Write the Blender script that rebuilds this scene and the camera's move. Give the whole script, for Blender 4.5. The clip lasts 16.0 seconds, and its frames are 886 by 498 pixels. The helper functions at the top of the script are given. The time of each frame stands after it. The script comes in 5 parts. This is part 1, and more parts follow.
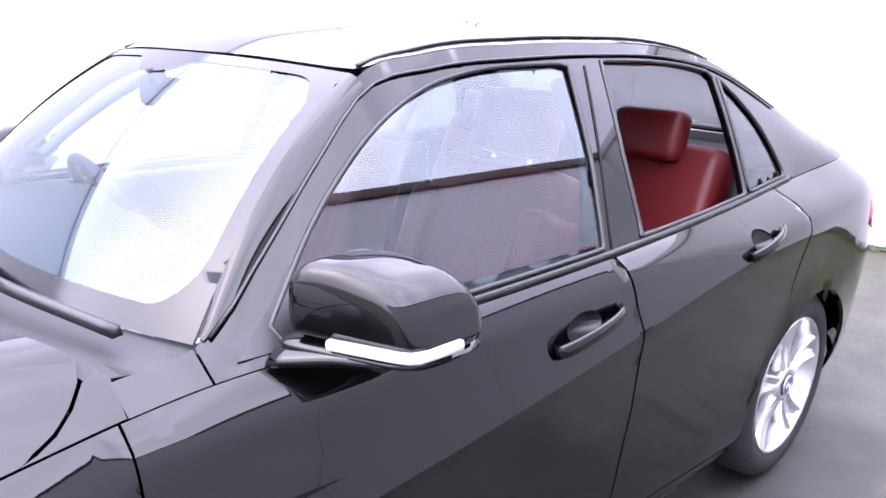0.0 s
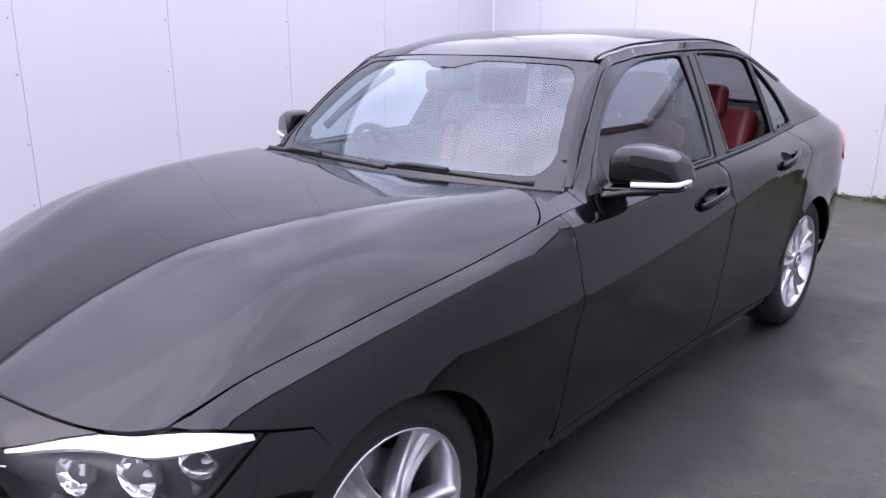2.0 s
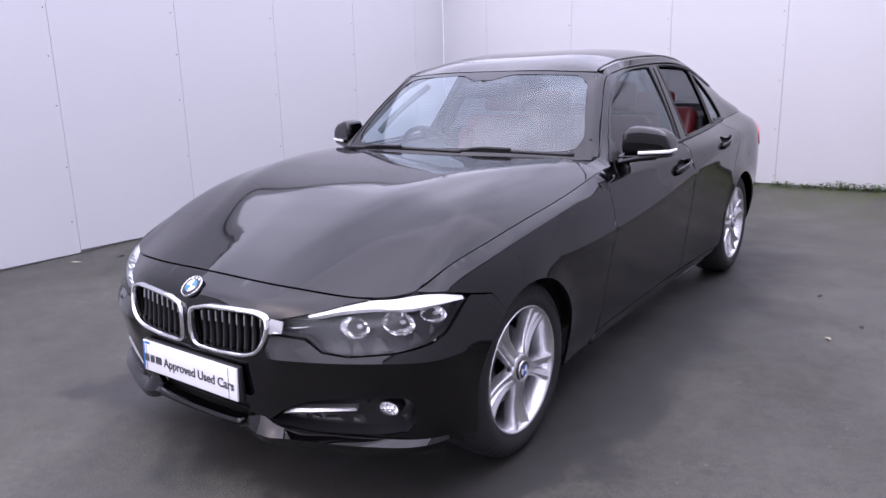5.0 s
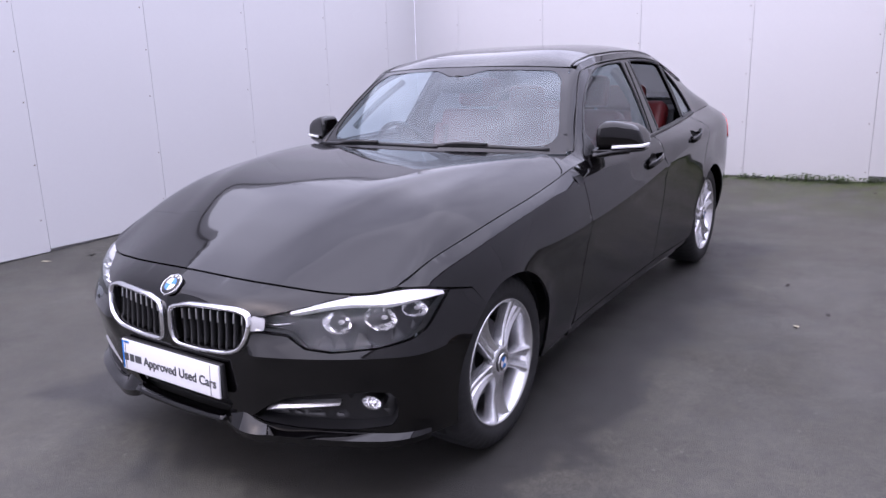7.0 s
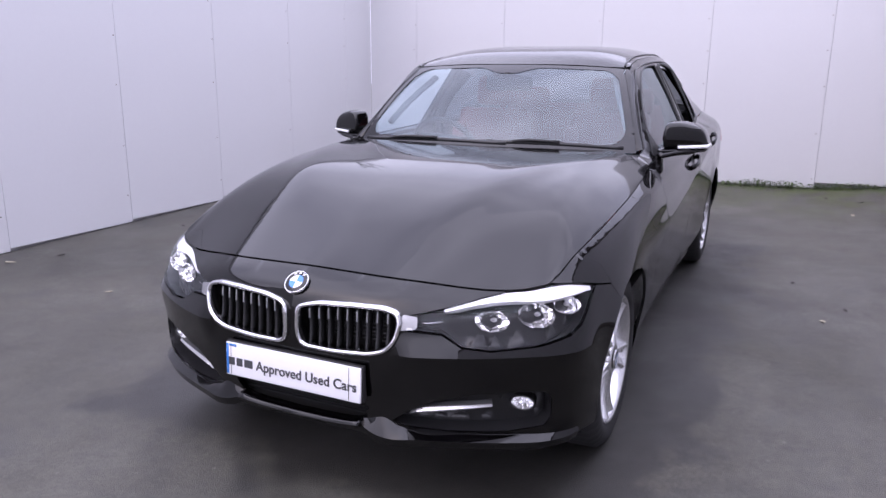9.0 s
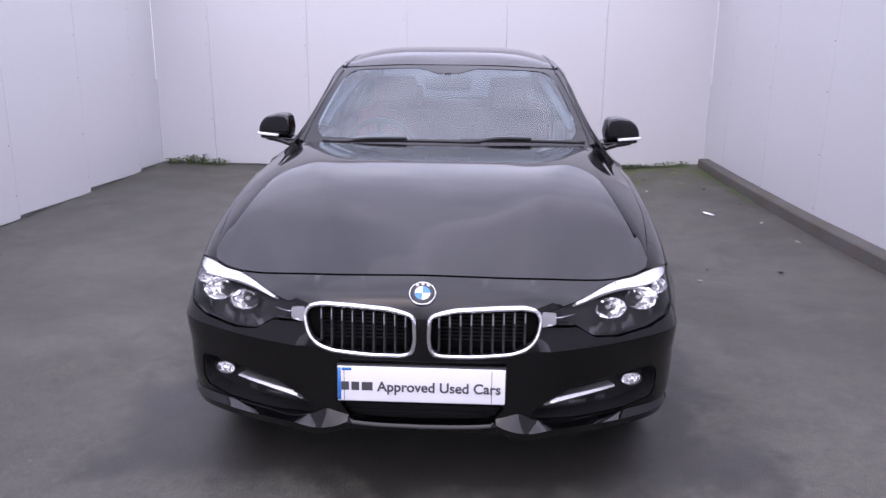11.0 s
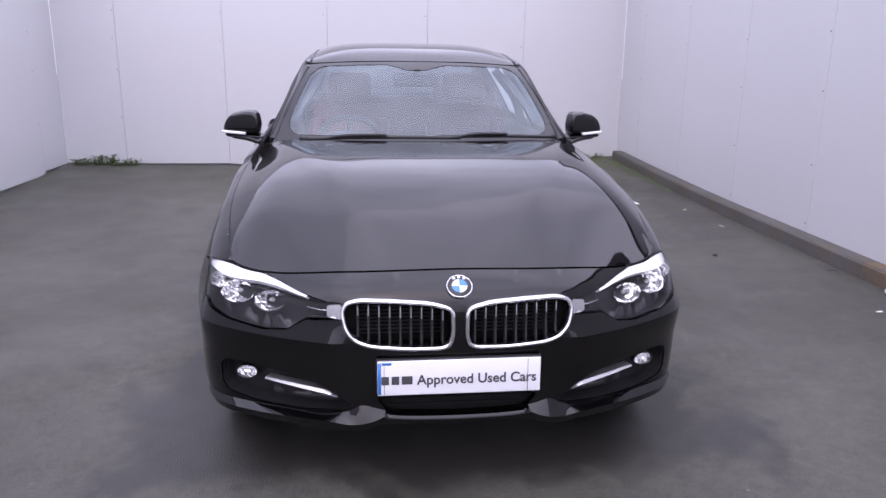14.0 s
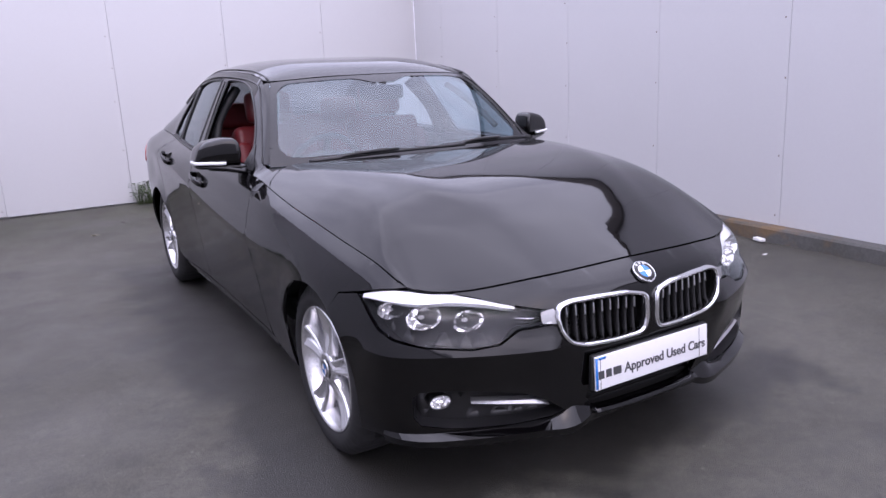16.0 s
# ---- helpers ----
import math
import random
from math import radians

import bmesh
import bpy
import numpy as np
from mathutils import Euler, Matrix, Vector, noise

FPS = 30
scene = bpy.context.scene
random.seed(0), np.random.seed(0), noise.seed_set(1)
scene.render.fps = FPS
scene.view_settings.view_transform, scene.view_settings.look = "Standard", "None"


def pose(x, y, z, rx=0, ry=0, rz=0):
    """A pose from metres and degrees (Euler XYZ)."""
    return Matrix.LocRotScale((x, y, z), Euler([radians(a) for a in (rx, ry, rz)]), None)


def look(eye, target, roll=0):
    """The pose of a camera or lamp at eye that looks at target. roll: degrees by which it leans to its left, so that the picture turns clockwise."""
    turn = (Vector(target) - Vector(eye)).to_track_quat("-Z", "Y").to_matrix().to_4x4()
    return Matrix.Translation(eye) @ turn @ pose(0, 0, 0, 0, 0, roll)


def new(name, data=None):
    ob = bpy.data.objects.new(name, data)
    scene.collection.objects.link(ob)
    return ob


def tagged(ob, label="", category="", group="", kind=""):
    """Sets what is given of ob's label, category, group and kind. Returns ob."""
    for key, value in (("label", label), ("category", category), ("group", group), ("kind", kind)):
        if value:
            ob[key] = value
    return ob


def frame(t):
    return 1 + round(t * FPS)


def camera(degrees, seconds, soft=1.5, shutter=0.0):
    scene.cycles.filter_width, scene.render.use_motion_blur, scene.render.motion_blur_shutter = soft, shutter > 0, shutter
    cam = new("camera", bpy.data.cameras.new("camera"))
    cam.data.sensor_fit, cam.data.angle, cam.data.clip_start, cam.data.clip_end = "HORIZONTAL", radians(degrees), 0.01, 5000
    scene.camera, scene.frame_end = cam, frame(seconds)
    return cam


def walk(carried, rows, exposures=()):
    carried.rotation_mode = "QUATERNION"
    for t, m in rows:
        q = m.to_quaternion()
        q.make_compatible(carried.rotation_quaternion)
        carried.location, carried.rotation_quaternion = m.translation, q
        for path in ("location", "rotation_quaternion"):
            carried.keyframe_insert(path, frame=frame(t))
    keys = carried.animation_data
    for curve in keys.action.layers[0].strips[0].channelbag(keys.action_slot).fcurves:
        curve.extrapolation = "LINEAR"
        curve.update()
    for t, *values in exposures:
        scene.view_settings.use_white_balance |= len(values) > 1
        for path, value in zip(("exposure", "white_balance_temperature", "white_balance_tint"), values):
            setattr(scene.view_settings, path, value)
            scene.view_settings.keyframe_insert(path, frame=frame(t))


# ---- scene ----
cam = camera(62.9, 16.0)
PATH = [
    (0, (1.681, 0.432, 1.376), (0.285, 1.756, 0.832), 2.3),
    (0.5, (1.793, 0.061, 1.372), (0.413, 1.4, 0.823), 2.0),
    (1, (1.839, -0.334, 1.371), (0.475, 1.024, 0.826), 1.5),
    (1.5, (1.843, -0.689, 1.376), (0.533, 0.717, 0.821), 0.8),
    (2, (1.959, -1.019, 1.364), (0.648, 0.394, 0.83), 0.3),
    (2.5, (2.007, -1.343, 1.366), (0.703, 0.086, 0.858), -1.1),
    (3, (2.0, -1.661, 1.326), (0.744, -0.185, 0.83), -1.8),
    (3.5, (2.091, -1.875, 1.326), (0.85, -0.381, 0.849), -1.7),
    (6, (2.083, -2.202, 1.315), (0.993, -0.591, 0.849), -1.6),
    (6.5, (2.089, -2.202, 1.32), (1.002, -0.591, 0.849), -1.7),
    (7, (2.08, -2.203, 1.33), (1.001, -0.589, 0.849), -1.6),
    (7.5, (2.095, -2.186, 1.317), (1.006, -0.577, 0.842), -1.6),
    (8, (2.006, -2.23, 1.308), (0.926, -0.617, 0.828), -0.3),
    (8.5, (1.727, -2.452, 1.299), (0.768, -0.761, 0.83), -0.1),
    (9, (1.352, -2.543, 1.295), (0.524, -0.785, 0.821), 0.5),
    (9.5, (0.934, -2.697, 1.316), (0.335, -0.851, 0.834), 0.8),
    (12, (0.024, -2.893, 1.329), (0.043, -0.954, 0.84), 0.2),
    (12.5, (0.031, -2.894, 1.342), (0.051, -0.958, 0.841), 0.1),
    (13, (0.019, -2.886, 1.33), (0.03, -0.949, 0.833), -0.2),
    (13.5, (-0.013, -2.876, 1.327), (-0.004, -0.941, 0.825), 1.2),
    (14, (-0.297, -2.915, 1.324), (-0.08, -0.989, 0.831), 0.7),
    (14.5, (-0.645, -2.862, 1.301), (-0.228, -0.965, 0.825), 0.5),
    (15, (-1.041, -2.763, 1.3), (-0.408, -0.924, 0.833), 0.2),
    (15.5, (-1.466, -2.661, 1.322), (-0.633, -0.903, 0.857), -0.1),
    (16, (-1.74, -2.418, 1.309), (-0.759, -0.738, 0.846), -2.8),
]
EXPOSURES = [(t, stops, 5950, 25) for t, stops in ((0.0, 1.75), (0.5, 1.0), (1.0, 0.72), (1.5, 0.52), (2.0, 0.38), (2.5, 0.28), (3.0, 0.2), (3.5, 0.17), (6.0, 0.14), (9.5, 0.06), (12.0, 0.0), (16.0, -0.02))]
walk(cam, [(t, look(eye, target, roll)) for t, eye, target, roll in PATH], EXPOSURES)

# ---- sky and light: a bright overcast day ----
world = bpy.data.worlds.new("overcast_sky")
scene.world = world
world.use_nodes = True
wn, wl = world.node_tree.nodes, world.node_tree.links
wn.clear()
sky = wn.new("ShaderNodeTexSky")
sky.sky_type = "NISHITA"
sky.sun_disc = False
sky.sun_elevation, sky.sun_rotation = radians(48), radians(200)
sky.air_density, sky.dust_density, sky.ozone_density = 1.0, 6.0, 1.0
cloud = wn.new("ShaderNodeTexNoise")
cloud.inputs["Scale"].default_value, cloud.inputs["Detail"].default_value = 3.2, 7.0
ramp = wn.new("ShaderNodeValToRGB")
ramp.color_ramp.elements[0].position, ramp.color_ramp.elements[0].color = 0.3, (5.6, 5.6, 6.4, 1)
ramp.color_ramp.elements[1].position, ramp.color_ramp.elements[1].color = 0.7, (9.6, 9.6, 10.4, 1)
mixs = wn.new("ShaderNodeMix")
mixs.data_type = "RGBA"
mixs.inputs[0].default_value = 0.85
coord = wn.new("ShaderNodeTexCoord")
back = wn.new("ShaderNodeBackground")
back.inputs["Strength"].default_value = 0.225
wout = wn.new("ShaderNodeOutputWorld")
wl.new(coord.outputs["Generated"], cloud.inputs["Vector"])
wl.new(cloud.outputs["Fac"], ramp.inputs["Fac"])
wl.new(sky.outputs["Color"], mixs.inputs[6])
wl.new(ramp.outputs["Color"], mixs.inputs[7])
# an overcast dome is brightest overhead
split = wn.new("ShaderNodeSeparateXYZ")
lift = wn.new("ShaderNodeMapRange")
lift.inputs["From Min"].default_value, lift.inputs["From Max"].default_value = 0.0, 1.0
lift.inputs["To Min"].default_value, lift.inputs["To Max"].default_value = 0.85, 1.75
dome = wn.new("ShaderNodeVectorMath")
dome.operation = "SCALE"
wl.new(coord.outputs["Generated"], split.inputs["Vector"])
wl.new(split.outputs["Z"], lift.inputs["Value"])
wl.new(mixs.outputs[2], dome.inputs[0])
wl.new(lift.outputs["Result"], dome.inputs["Scale"])
wl.new(dome.outputs["Vector"], back.inputs["Color"])
wl.new(back.outputs["Background"], wout.inputs["Surface"])
sun = new("sun", bpy.data.lights.new("sun", "SUN"))
sun.data.energy, sun.data.angle, sun.data.color = 0.9, radians(110), (1.0, 0.97, 0.93)
sun.matrix_world = look((5, -4, 11), (0, 0, 0))


# ---- materials ----
def material(name, colour, rough=0.5, metal=0.0, coat=0.0, grain=None, relief=0.0, scale=40.0, spread=0.15, trans=0.0, ior=1.5, blotch=0.0, blotch_scale=1.5):
    """A procedural surface: base colour varied at two scales, with gloss variation and fine relief."""
    m = bpy.data.materials.new(name)
    m.use_nodes = True
    n, l = m.node_tree.nodes, m.node_tree.links
    b = n["Principled BSDF"]
    b.inputs["Roughness"].default_value, b.inputs["Metallic"].default_value = rough, metal
    b.inputs["Coat Weight"].default_value, b.inputs["Coat Roughness"].default_value = coat, 0.03
    b.inputs["Transmission Weight"].default_value, b.inputs["IOR"].default_value = trans, ior
    tc = n.new("ShaderNodeTexCoord")
    fine = n.new("ShaderNodeTexNoise")
    fine.inputs["Scale"].default_value, fine.inputs["Detail"].default_value = scale, 5.0
    l.new(tc.outputs["Object"], fine.inputs["Vector"])
    big = n.new("ShaderNodeTexNoise")
    big.inputs["Scale"].default_value, big.inputs["Detail"].default_value = blotch_scale, 4.0
    l.new(tc.outputs["Object"], big.inputs["Vector"])
    mix = n.new("ShaderNodeMix")
    mix.data_type = "RGBA"
    mix.inputs[6].default_value = (*[c * (1 - spread) for c in colour], 1)
    mix.inputs[7].default_value = (*[min(1, c * (1 + spread)) for c in colour], 1)
    l.new(fine.outputs["Fac"], mix.inputs[0])
    last = mix.outputs[2]
    if blotch:
        dark = n.new("ShaderNodeMix")
        dark.data_type = "RGBA"
        dark.blend_type = "MULTIPLY"
        r = n.new("ShaderNodeMapRange")
        r.inputs["From Min"].default_value, r.inputs["From Max"].default_value = 0.35, 0.68
        r.inputs["To Max"].default_value = blotch
        l.new(big.outputs["Fac"], r.inputs["Value"])
        l.new(r.outputs["Result"], dark.inputs[0])
        l.new(last, dark.inputs[6])
        dark.inputs[7].default_value = (*(grain or (0.4, 0.4, 0.4)), 1)
        last = dark.outputs[2]
    l.new(last, b.inputs["Base Color"])
    if relief:
        bump = n.new("ShaderNodeBump")
        bump.inputs["Strength"].default_value, bump.inputs["Distance"].default_value = min(1.0, relief * 50), relief
        l.new(fine.outputs["Fac"], bump.inputs["Height"])
        l.new(bump.outputs["Normal"], b.inputs["Normal"])
    return m


PAINT = material("black_paint", (0.0012, 0.0010, 0.0013), 0.35, coat=1.0, scale=900, spread=0.3)
PAINT.node_tree.nodes["Principled BSDF"].inputs["Specular IOR Level"].default_value = 0.01
PAINT.node_tree.nodes["Principled BSDF"].inputs["Coat IOR"].default_value = 1.47
SATIN = material("satin_black_trim", (0.012, 0.012, 0.013), 0.35, scale=200, spread=0.2)
SCREEN_EDGE = material("black_screen_edge", (0.006, 0.006, 0.007), 0.12, scale=200, spread=0.2)
PLASTIC = material("black_plastic", (0.014, 0.014, 0.015), 0.55, scale=300, spread=0.25, relief=0.0004)
RUBBER = material("tyre_rubber", (0.016, 0.016, 0.017), 0.75, scale=120, spread=0.3, relief=0.0006, blotch=0.4, blotch_scale=9)
CHROME = material("chrome", (0.80, 0.80, 0.82), 0.10, 1.0, scale=60, spread=0.04)
ALLOY = material("silver_alloy", (0.70, 0.70, 0.72), 0.26, 0.85, coat=0.4, scale=90, spread=0.06)
SILVERTRIM = material("dull_silver_trim", (0.42, 0.42, 0.43), 0.38, 0.8, scale=120, spread=0.1)
STEEL = material("dull_steel", (0.22, 0.22, 0.23), 0.5, 0.9, scale=80, spread=0.2)
# near-black that carries the shade of hollows and gaps in its colour
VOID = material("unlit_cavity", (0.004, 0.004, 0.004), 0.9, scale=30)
LEATHER = material("red_leather", (0.135, 0.008, 0.010), 0.45, scale=160, spread=0.2, relief=0.0008)
LINER = material("grey_headlining", (0.30, 0.29, 0.29), 0.9, scale=400, spread=0.1, relief=0.0003)
GREYPLASTIC = material("dark_dashboard_plastic", (0.03, 0.03, 0.032), 0.6, scale=400, spread=0.2, relief=0.0004)
WHITE = material("white_plate_plastic", (0.74, 0.74, 0.76), 0.25, scale=30, spread=0.03)
INK = material("black_lettering", (0.05, 0.05, 0.055), 0.5)
BLUE = material("blue_enamel", (0.03, 0.18, 0.55), 0.2, coat=0.6)
AMBERLESS = material("white_indicator_lens", (0.85, 0.85, 0.87), 0.12, coat=0.8, scale=150, spread=0.06)
REFLECTOR = material("lamp_reflector", (0.93, 0.93, 0.94), 0.10, 0.92, scale=140, spread=0.12, relief=0.0012)
REDLENS = material("red_lamp_lens", (0.35, 0.01, 0.012), 0.12, coat=1.0, scale=60)


def glass(name, tint, ior=2.25):
    """A thin pane: clear with a tint, mirrored at the surface by Fresnel."""
    m = bpy.data.materials.new(name)
    m.use_nodes = True
    n, l = m.node_tree.nodes, m.node_tree.links
    n.clear()
    out = n.new("ShaderNodeOutputMaterial")
    clear, shine, mix, fres = n.new("ShaderNodeBsdfTransparent"), n.new("ShaderNodeBsdfGlossy"), n.new("ShaderNodeMixShader"), n.new("ShaderNodeLayerWeight")
    clear.inputs["Color"].default_value = (*tint, 1)
    shine.inputs["Color"].default_value = (0.90, 0.97, 1.0, 1)
    shine.inputs["Roughness"].default_value = 0.0
    fres.inputs["Blend"].default_value = 0.5
    steep, share = n.new("ShaderNodeMath"), n.new("ShaderNodeMapRange")
    steep.operation = "POWER"
    steep.inputs[1].default_value = 5.0
    share.inputs["To Min"].default_value = ((ior - 1) / (ior + 1)) ** 2
    l.new(fres.outputs["Facing"], steep.inputs[0])
    l.new(steep.outputs[0], share.inputs["Value"])
    l.new(share.outputs["Result"], mix.inputs["Fac"])
    l.new(clear.outputs["BSDF"], mix.inputs[1])
    l.new(shine.outputs["BSDF"], mix.inputs[2])
    l.new(mix.outputs["Shader"], out.inputs["Surface"])
    return m


GLASS = glass("clear_car_glass", (0.48, 0.60, 0.66), 1.95)
PRIVACY = glass("dark_tinted_glass", (0.24, 0.25, 0.26), 1.8)
LENS = glass("clear_lamp_cover", (0.95, 0.95, 0.96), 1.3)


# ---- mesh tools ----
def part(name, bm, mat, parent=None, label="", smooth=True):
    """Links a bmesh as one mesh object under a thing or a part."""
    bmesh.ops.recalc_face_normals(bm, faces=bm.faces) if not bm.faces.layers.int.get("kept") else None
    me = bpy.data.meshes.new(name)
    bm.to_mesh(me)
    bm.free()
    if smooth:
        me.polygons.foreach_set("use_smooth", [True] * len(me.polygons))
    me.materials.append(mat)
    ob = new(name, me)
    ob.parent = parent
    return tagged(ob, label)


def empty(name, m=None):
    ob = new(name)
    ob.empty_display_size = 0.1
    if m is not None:
        ob.matrix_basis = m
    return ob


def hermite(knots, s):
    """Smooth value at s through knots (s, a, b, ...): cubic with finite-difference slopes."""
    k = len(knots)
    if s <= knots[0][0]:
        i = 0
    elif s >= knots[-1][0]:
        i = k - 2
    else:
        i = max(j for j in range(k - 1) if knots[j][0] <= s)
    a, b = knots[i], knots[i + 1]
    h = b[0] - a[0]
    u = min(1.0, max(0.0, (s - a[0]) / h))

    def slope(j, c):
        if j == 0:
            return (knots[1][c] - knots[0][c]) / (knots[1][0] - knots[0][0])
        if j == k - 1:
            return (knots[-1][c] - knots[-2][c]) / (knots[-1][0] - knots[-2][0])
        h0, h1 = knots[j][0] - knots[j - 1][0], knots[j + 1][0] - knots[j][0]
        d0, d1 = (knots[j][c] - knots[j - 1][c]) / h0, (knots[j + 1][c] - knots[j][c]) / h1
        return (d0 * h1 + d1 * h0) / (h0 + h1)

    h00, h10, h01, h11 = 2 * u ** 3 - 3 * u ** 2 + 1, u ** 3 - 2 * u ** 2 + u, -2 * u ** 3 + 3 * u ** 2, u ** 3 - u ** 2
    return [h00 * a[c] + h10 * h * slope(i, c) + h01 * b[c] + h11 * h * slope(i + 1, c) for c in range(1, len(a))]


def curve(points, n, closed=False):
    """n points along a smooth curve through the given ones."""
    pts = [tuple(p) for p in points]
    if closed:
        pts = pts[-2:] + pts + pts[:3]
    acc, knots = 0.0, []
    for i, p in enumerate(pts):
        if i:
            acc += math.dist(p, pts[i - 1])
        knots.append((acc, *p))
    lo, hi = (knots[2][0], knots[-3][0]) if closed else (0.0, acc)
    return [tuple(hermite(knots, lo + (hi - lo) * i / (n if closed else n - 1))) for i in range(n)]


def dense(loop, step):
    """A closed outline with points no further apart than step."""
    out = []
    for i, p in enumerate(loop):
        q = loop[(i + 1) % len(loop)]
        n = max(1, math.ceil(math.dist(p, q) / step))
        out += [tuple(p[c] + (q[c] - p[c]) * j / n for c in range(2)) for j in range(n)]
    return out


def rounded(loop, r, n=5):
    """An outline with its corners rounded."""
    out = []
    for i, p in enumerate(loop):
        p0, p1, p2 = Vector(loop[i - 1]), Vector(p), Vector(loop[(i + 1) % len(loop)])
        a, b = (p0 - p1), (p2 - p1)
        ra = min(r, a.length * 0.45, b.length * 0.45)
        a, b = p1 + a.normalized() * ra, p1 + b.normalized() * ra
        for j in range(n + 1):
            u = j / n
            out.append(tuple((1 - u) ** 2 * a + 2 * u * (1 - u) * p1 + u * u * b))
    return out


def inside(p, loop):
    hit = False
    for i in range(len(loop)):
        (x1, y1), (x2, y2) = loop[i - 1], loop[i]
        if (y1 > p[1]) != (y2 > p[1]) and p[0] < (x2 - x1) * (p[1] - y1) / (y2 - y1) + x1:
            hit = not hit
    return hit


def panel(surface, outline, holes=(), step=0.03, depth=0.012, mirror=False, offset=0.0, crease=()):
    """A sheet cut to an outline, with holes, out of a surface (a function of two numbers), its edges turned in by depth."""
    from mathutils.geometry import delaunay_2d_cdt
    loops = [dense(outline, step)] + [dense(h, step) for h in holes]
    verts, edges = [], []
    for lp in loops:
        base = len(verts)
        verts += lp
        edges += [(base + i, base + (i + 1) % len(lp)) for i in range(len(lp))]
    if crease:
        base = len(verts)
        verts += crease
        edges += [(base + i, base + i + 1) for i in range(len(crease) - 1)]
    sharp = {(round(x * 500), round(y * 500)) for x, y in crease}
    xs, ys = [p[0] for p in loops[0]], [p[1] for p in loops[0]]
    nx, ny = int((max(xs) - min(xs)) / step) + 1, int((max(ys) - min(ys)) / step) + 1
    rim = np.array(verts)
    for i in range(nx + 1):
        for j in range(ny + 1):
            p = (min(xs) + (i + 0.5 * (j % 2)) * step, min(ys) + j * step * 0.9)
            if inside(p, loops[0]) and not any(inside(p, h) for h in loops[1:]) and ((rim - p) ** 2).sum(1).min() > (0.45 * step) ** 2:
                verts.append(p)
    vo, _, fo, *_ = delaunay_2d_cdt([Vector(v) for v in verts], edges, [], 0, 1e-5)
    bm = bmesh.new()
    made, faces = {}, []
    for f in fo:
        c = sum((vo[i] for i in f), Vector((0, 0))) / len(f)
        if inside(c, loops[0]) and not any(inside(c, h) for h in loops[1:]):
            faces.append(f)
    for i in {i for f in faces for i in f}:
        x, y, z = surface(*vo[i])
        made[i] = bm.verts.new((-x if mirror else x, y, z))
    for f in faces:
        try:
            bm.faces.new([made[i] for i in (reversed(f) if mirror else f)])
        except ValueError:
            pass
    keen = {made[i] for i in made if (round(vo[i][0] * 500), round(vo[i][1] * 500)) in sharp}
    for e in bm.edges:
        if e.verts[0] in keen and e.verts[1] in keen:
            e.smooth = False
    bm.normal_update()
    out = sum((f.normal * f.calc_area() for f in bm.faces), Vector())
    mid = sum((v.co for v in bm.verts), Vector()) / len(bm.verts)
    away = mid - Vector((0, 1.5, 0.55))
    if out.dot(away) < 0:
        bmesh.ops.reverse_faces(bm, faces=bm.faces[:])
        bm.normal_update()
    if offset:
        for v, n in [(v, v.normal.copy()) for v in bm.verts]:
            v.co += n * offset
    if depth:
        border = [e for e in bm.edges if e.is_boundary]
        normals = {v: v.normal.copy() for e in border for v in e.verts}
        got = bmesh.ops.extrude_edge_only(bm, edges=border)
        for e in border:
            e.smooth = False
        moved = [g for g in got["geom"] if isinstance(g, bmesh.types.BMVert)]
        near = {tuple(v.co): n for v, n in normals.items()}
        for v in moved:
            v.co -= near[tuple(v.co)] * depth
    bm.faces.layers.int.new("kept")
    return bm


def sweep(path, section, closed=False, up=None):
    """A tube: a closed section (list of (a, b)) carried along a path of points."""
    bm = bmesh.new()
    path = [Vector(p) for p in path]
    n, rings = len(path), []
    prev = Vector(up) if up else None
    for i, p in enumerate(path):
        d = (path[(i + 1) % n] - path[i - 1]) if closed or 0 < i < n - 1 else (path[1] - path[0] if i == 0 else path[-1] - path[-2])
        d.normalize()
        ref = prev if prev is not None else (Vector((0, 0, 1)) if abs(d.z) < 0.9 else Vector((0, 1, 0)))
        b = (ref - d * ref.dot(d)).normalized()
        a = d.cross(b)
        if not up:
            prev = b
        rings.append([bm.verts.new(p + a * u + b * v) for u, v in section])
    k = len(section)
    for i in range(n if closed else n - 1):
        r, q = rings[i], rings[(i + 1) % n]
        for j in range(k):
            bm.faces.new((r[j], r[(j + 1) % k], q[(j + 1) % k], q[j]))
    if not closed:
        bm.faces.new(rings[0])
        bm.faces.new(list(reversed(rings[-1])))
    return bm


def circle(r, n=10, rb=None):
    return [(r * math.cos(2 * math.pi * i / n), (rb or r) * math.sin(2 * math.pi * i / n)) for i in range(n)]


def lathe(profile, n=48, axis="x"):
    """A solid of revolution about the x axis from a profile of (x, radius)."""
    bm = bmesh.new()
    rings = [[bm.verts.new((x, r * math.cos(2 * math.pi * i / n), r * math.sin(2 * math.pi * i / n))) for i in range(n)] for x, r in profile]
    for a, b in zip(rings, rings[1:]):
        for i in range(n):
            bm.faces.new((a[i], a[(i + 1) % n], b[(i + 1) % n], b[i]))
    return bm


def box(w, d, h, bevel=0.01, segs=2, at=(0, 0, 0), m=None):
    bm = bmesh.new()
    bmesh.ops.create_cube(bm, size=1.0)
    for v in bm.verts:
        v.co = Vector((v.co.x * w, v.co.y * d, v.co.z * h))
    if bevel:
        bmesh.ops.bevel(bm, geom=bm.edges[:], offset=bevel, segments=segs, affect="EDGES", profile=0.6)
    bmesh.ops.transform(bm, matrix=Matrix.Translation(at) @ (m or Matrix()), verts=bm.verts)
    return bm


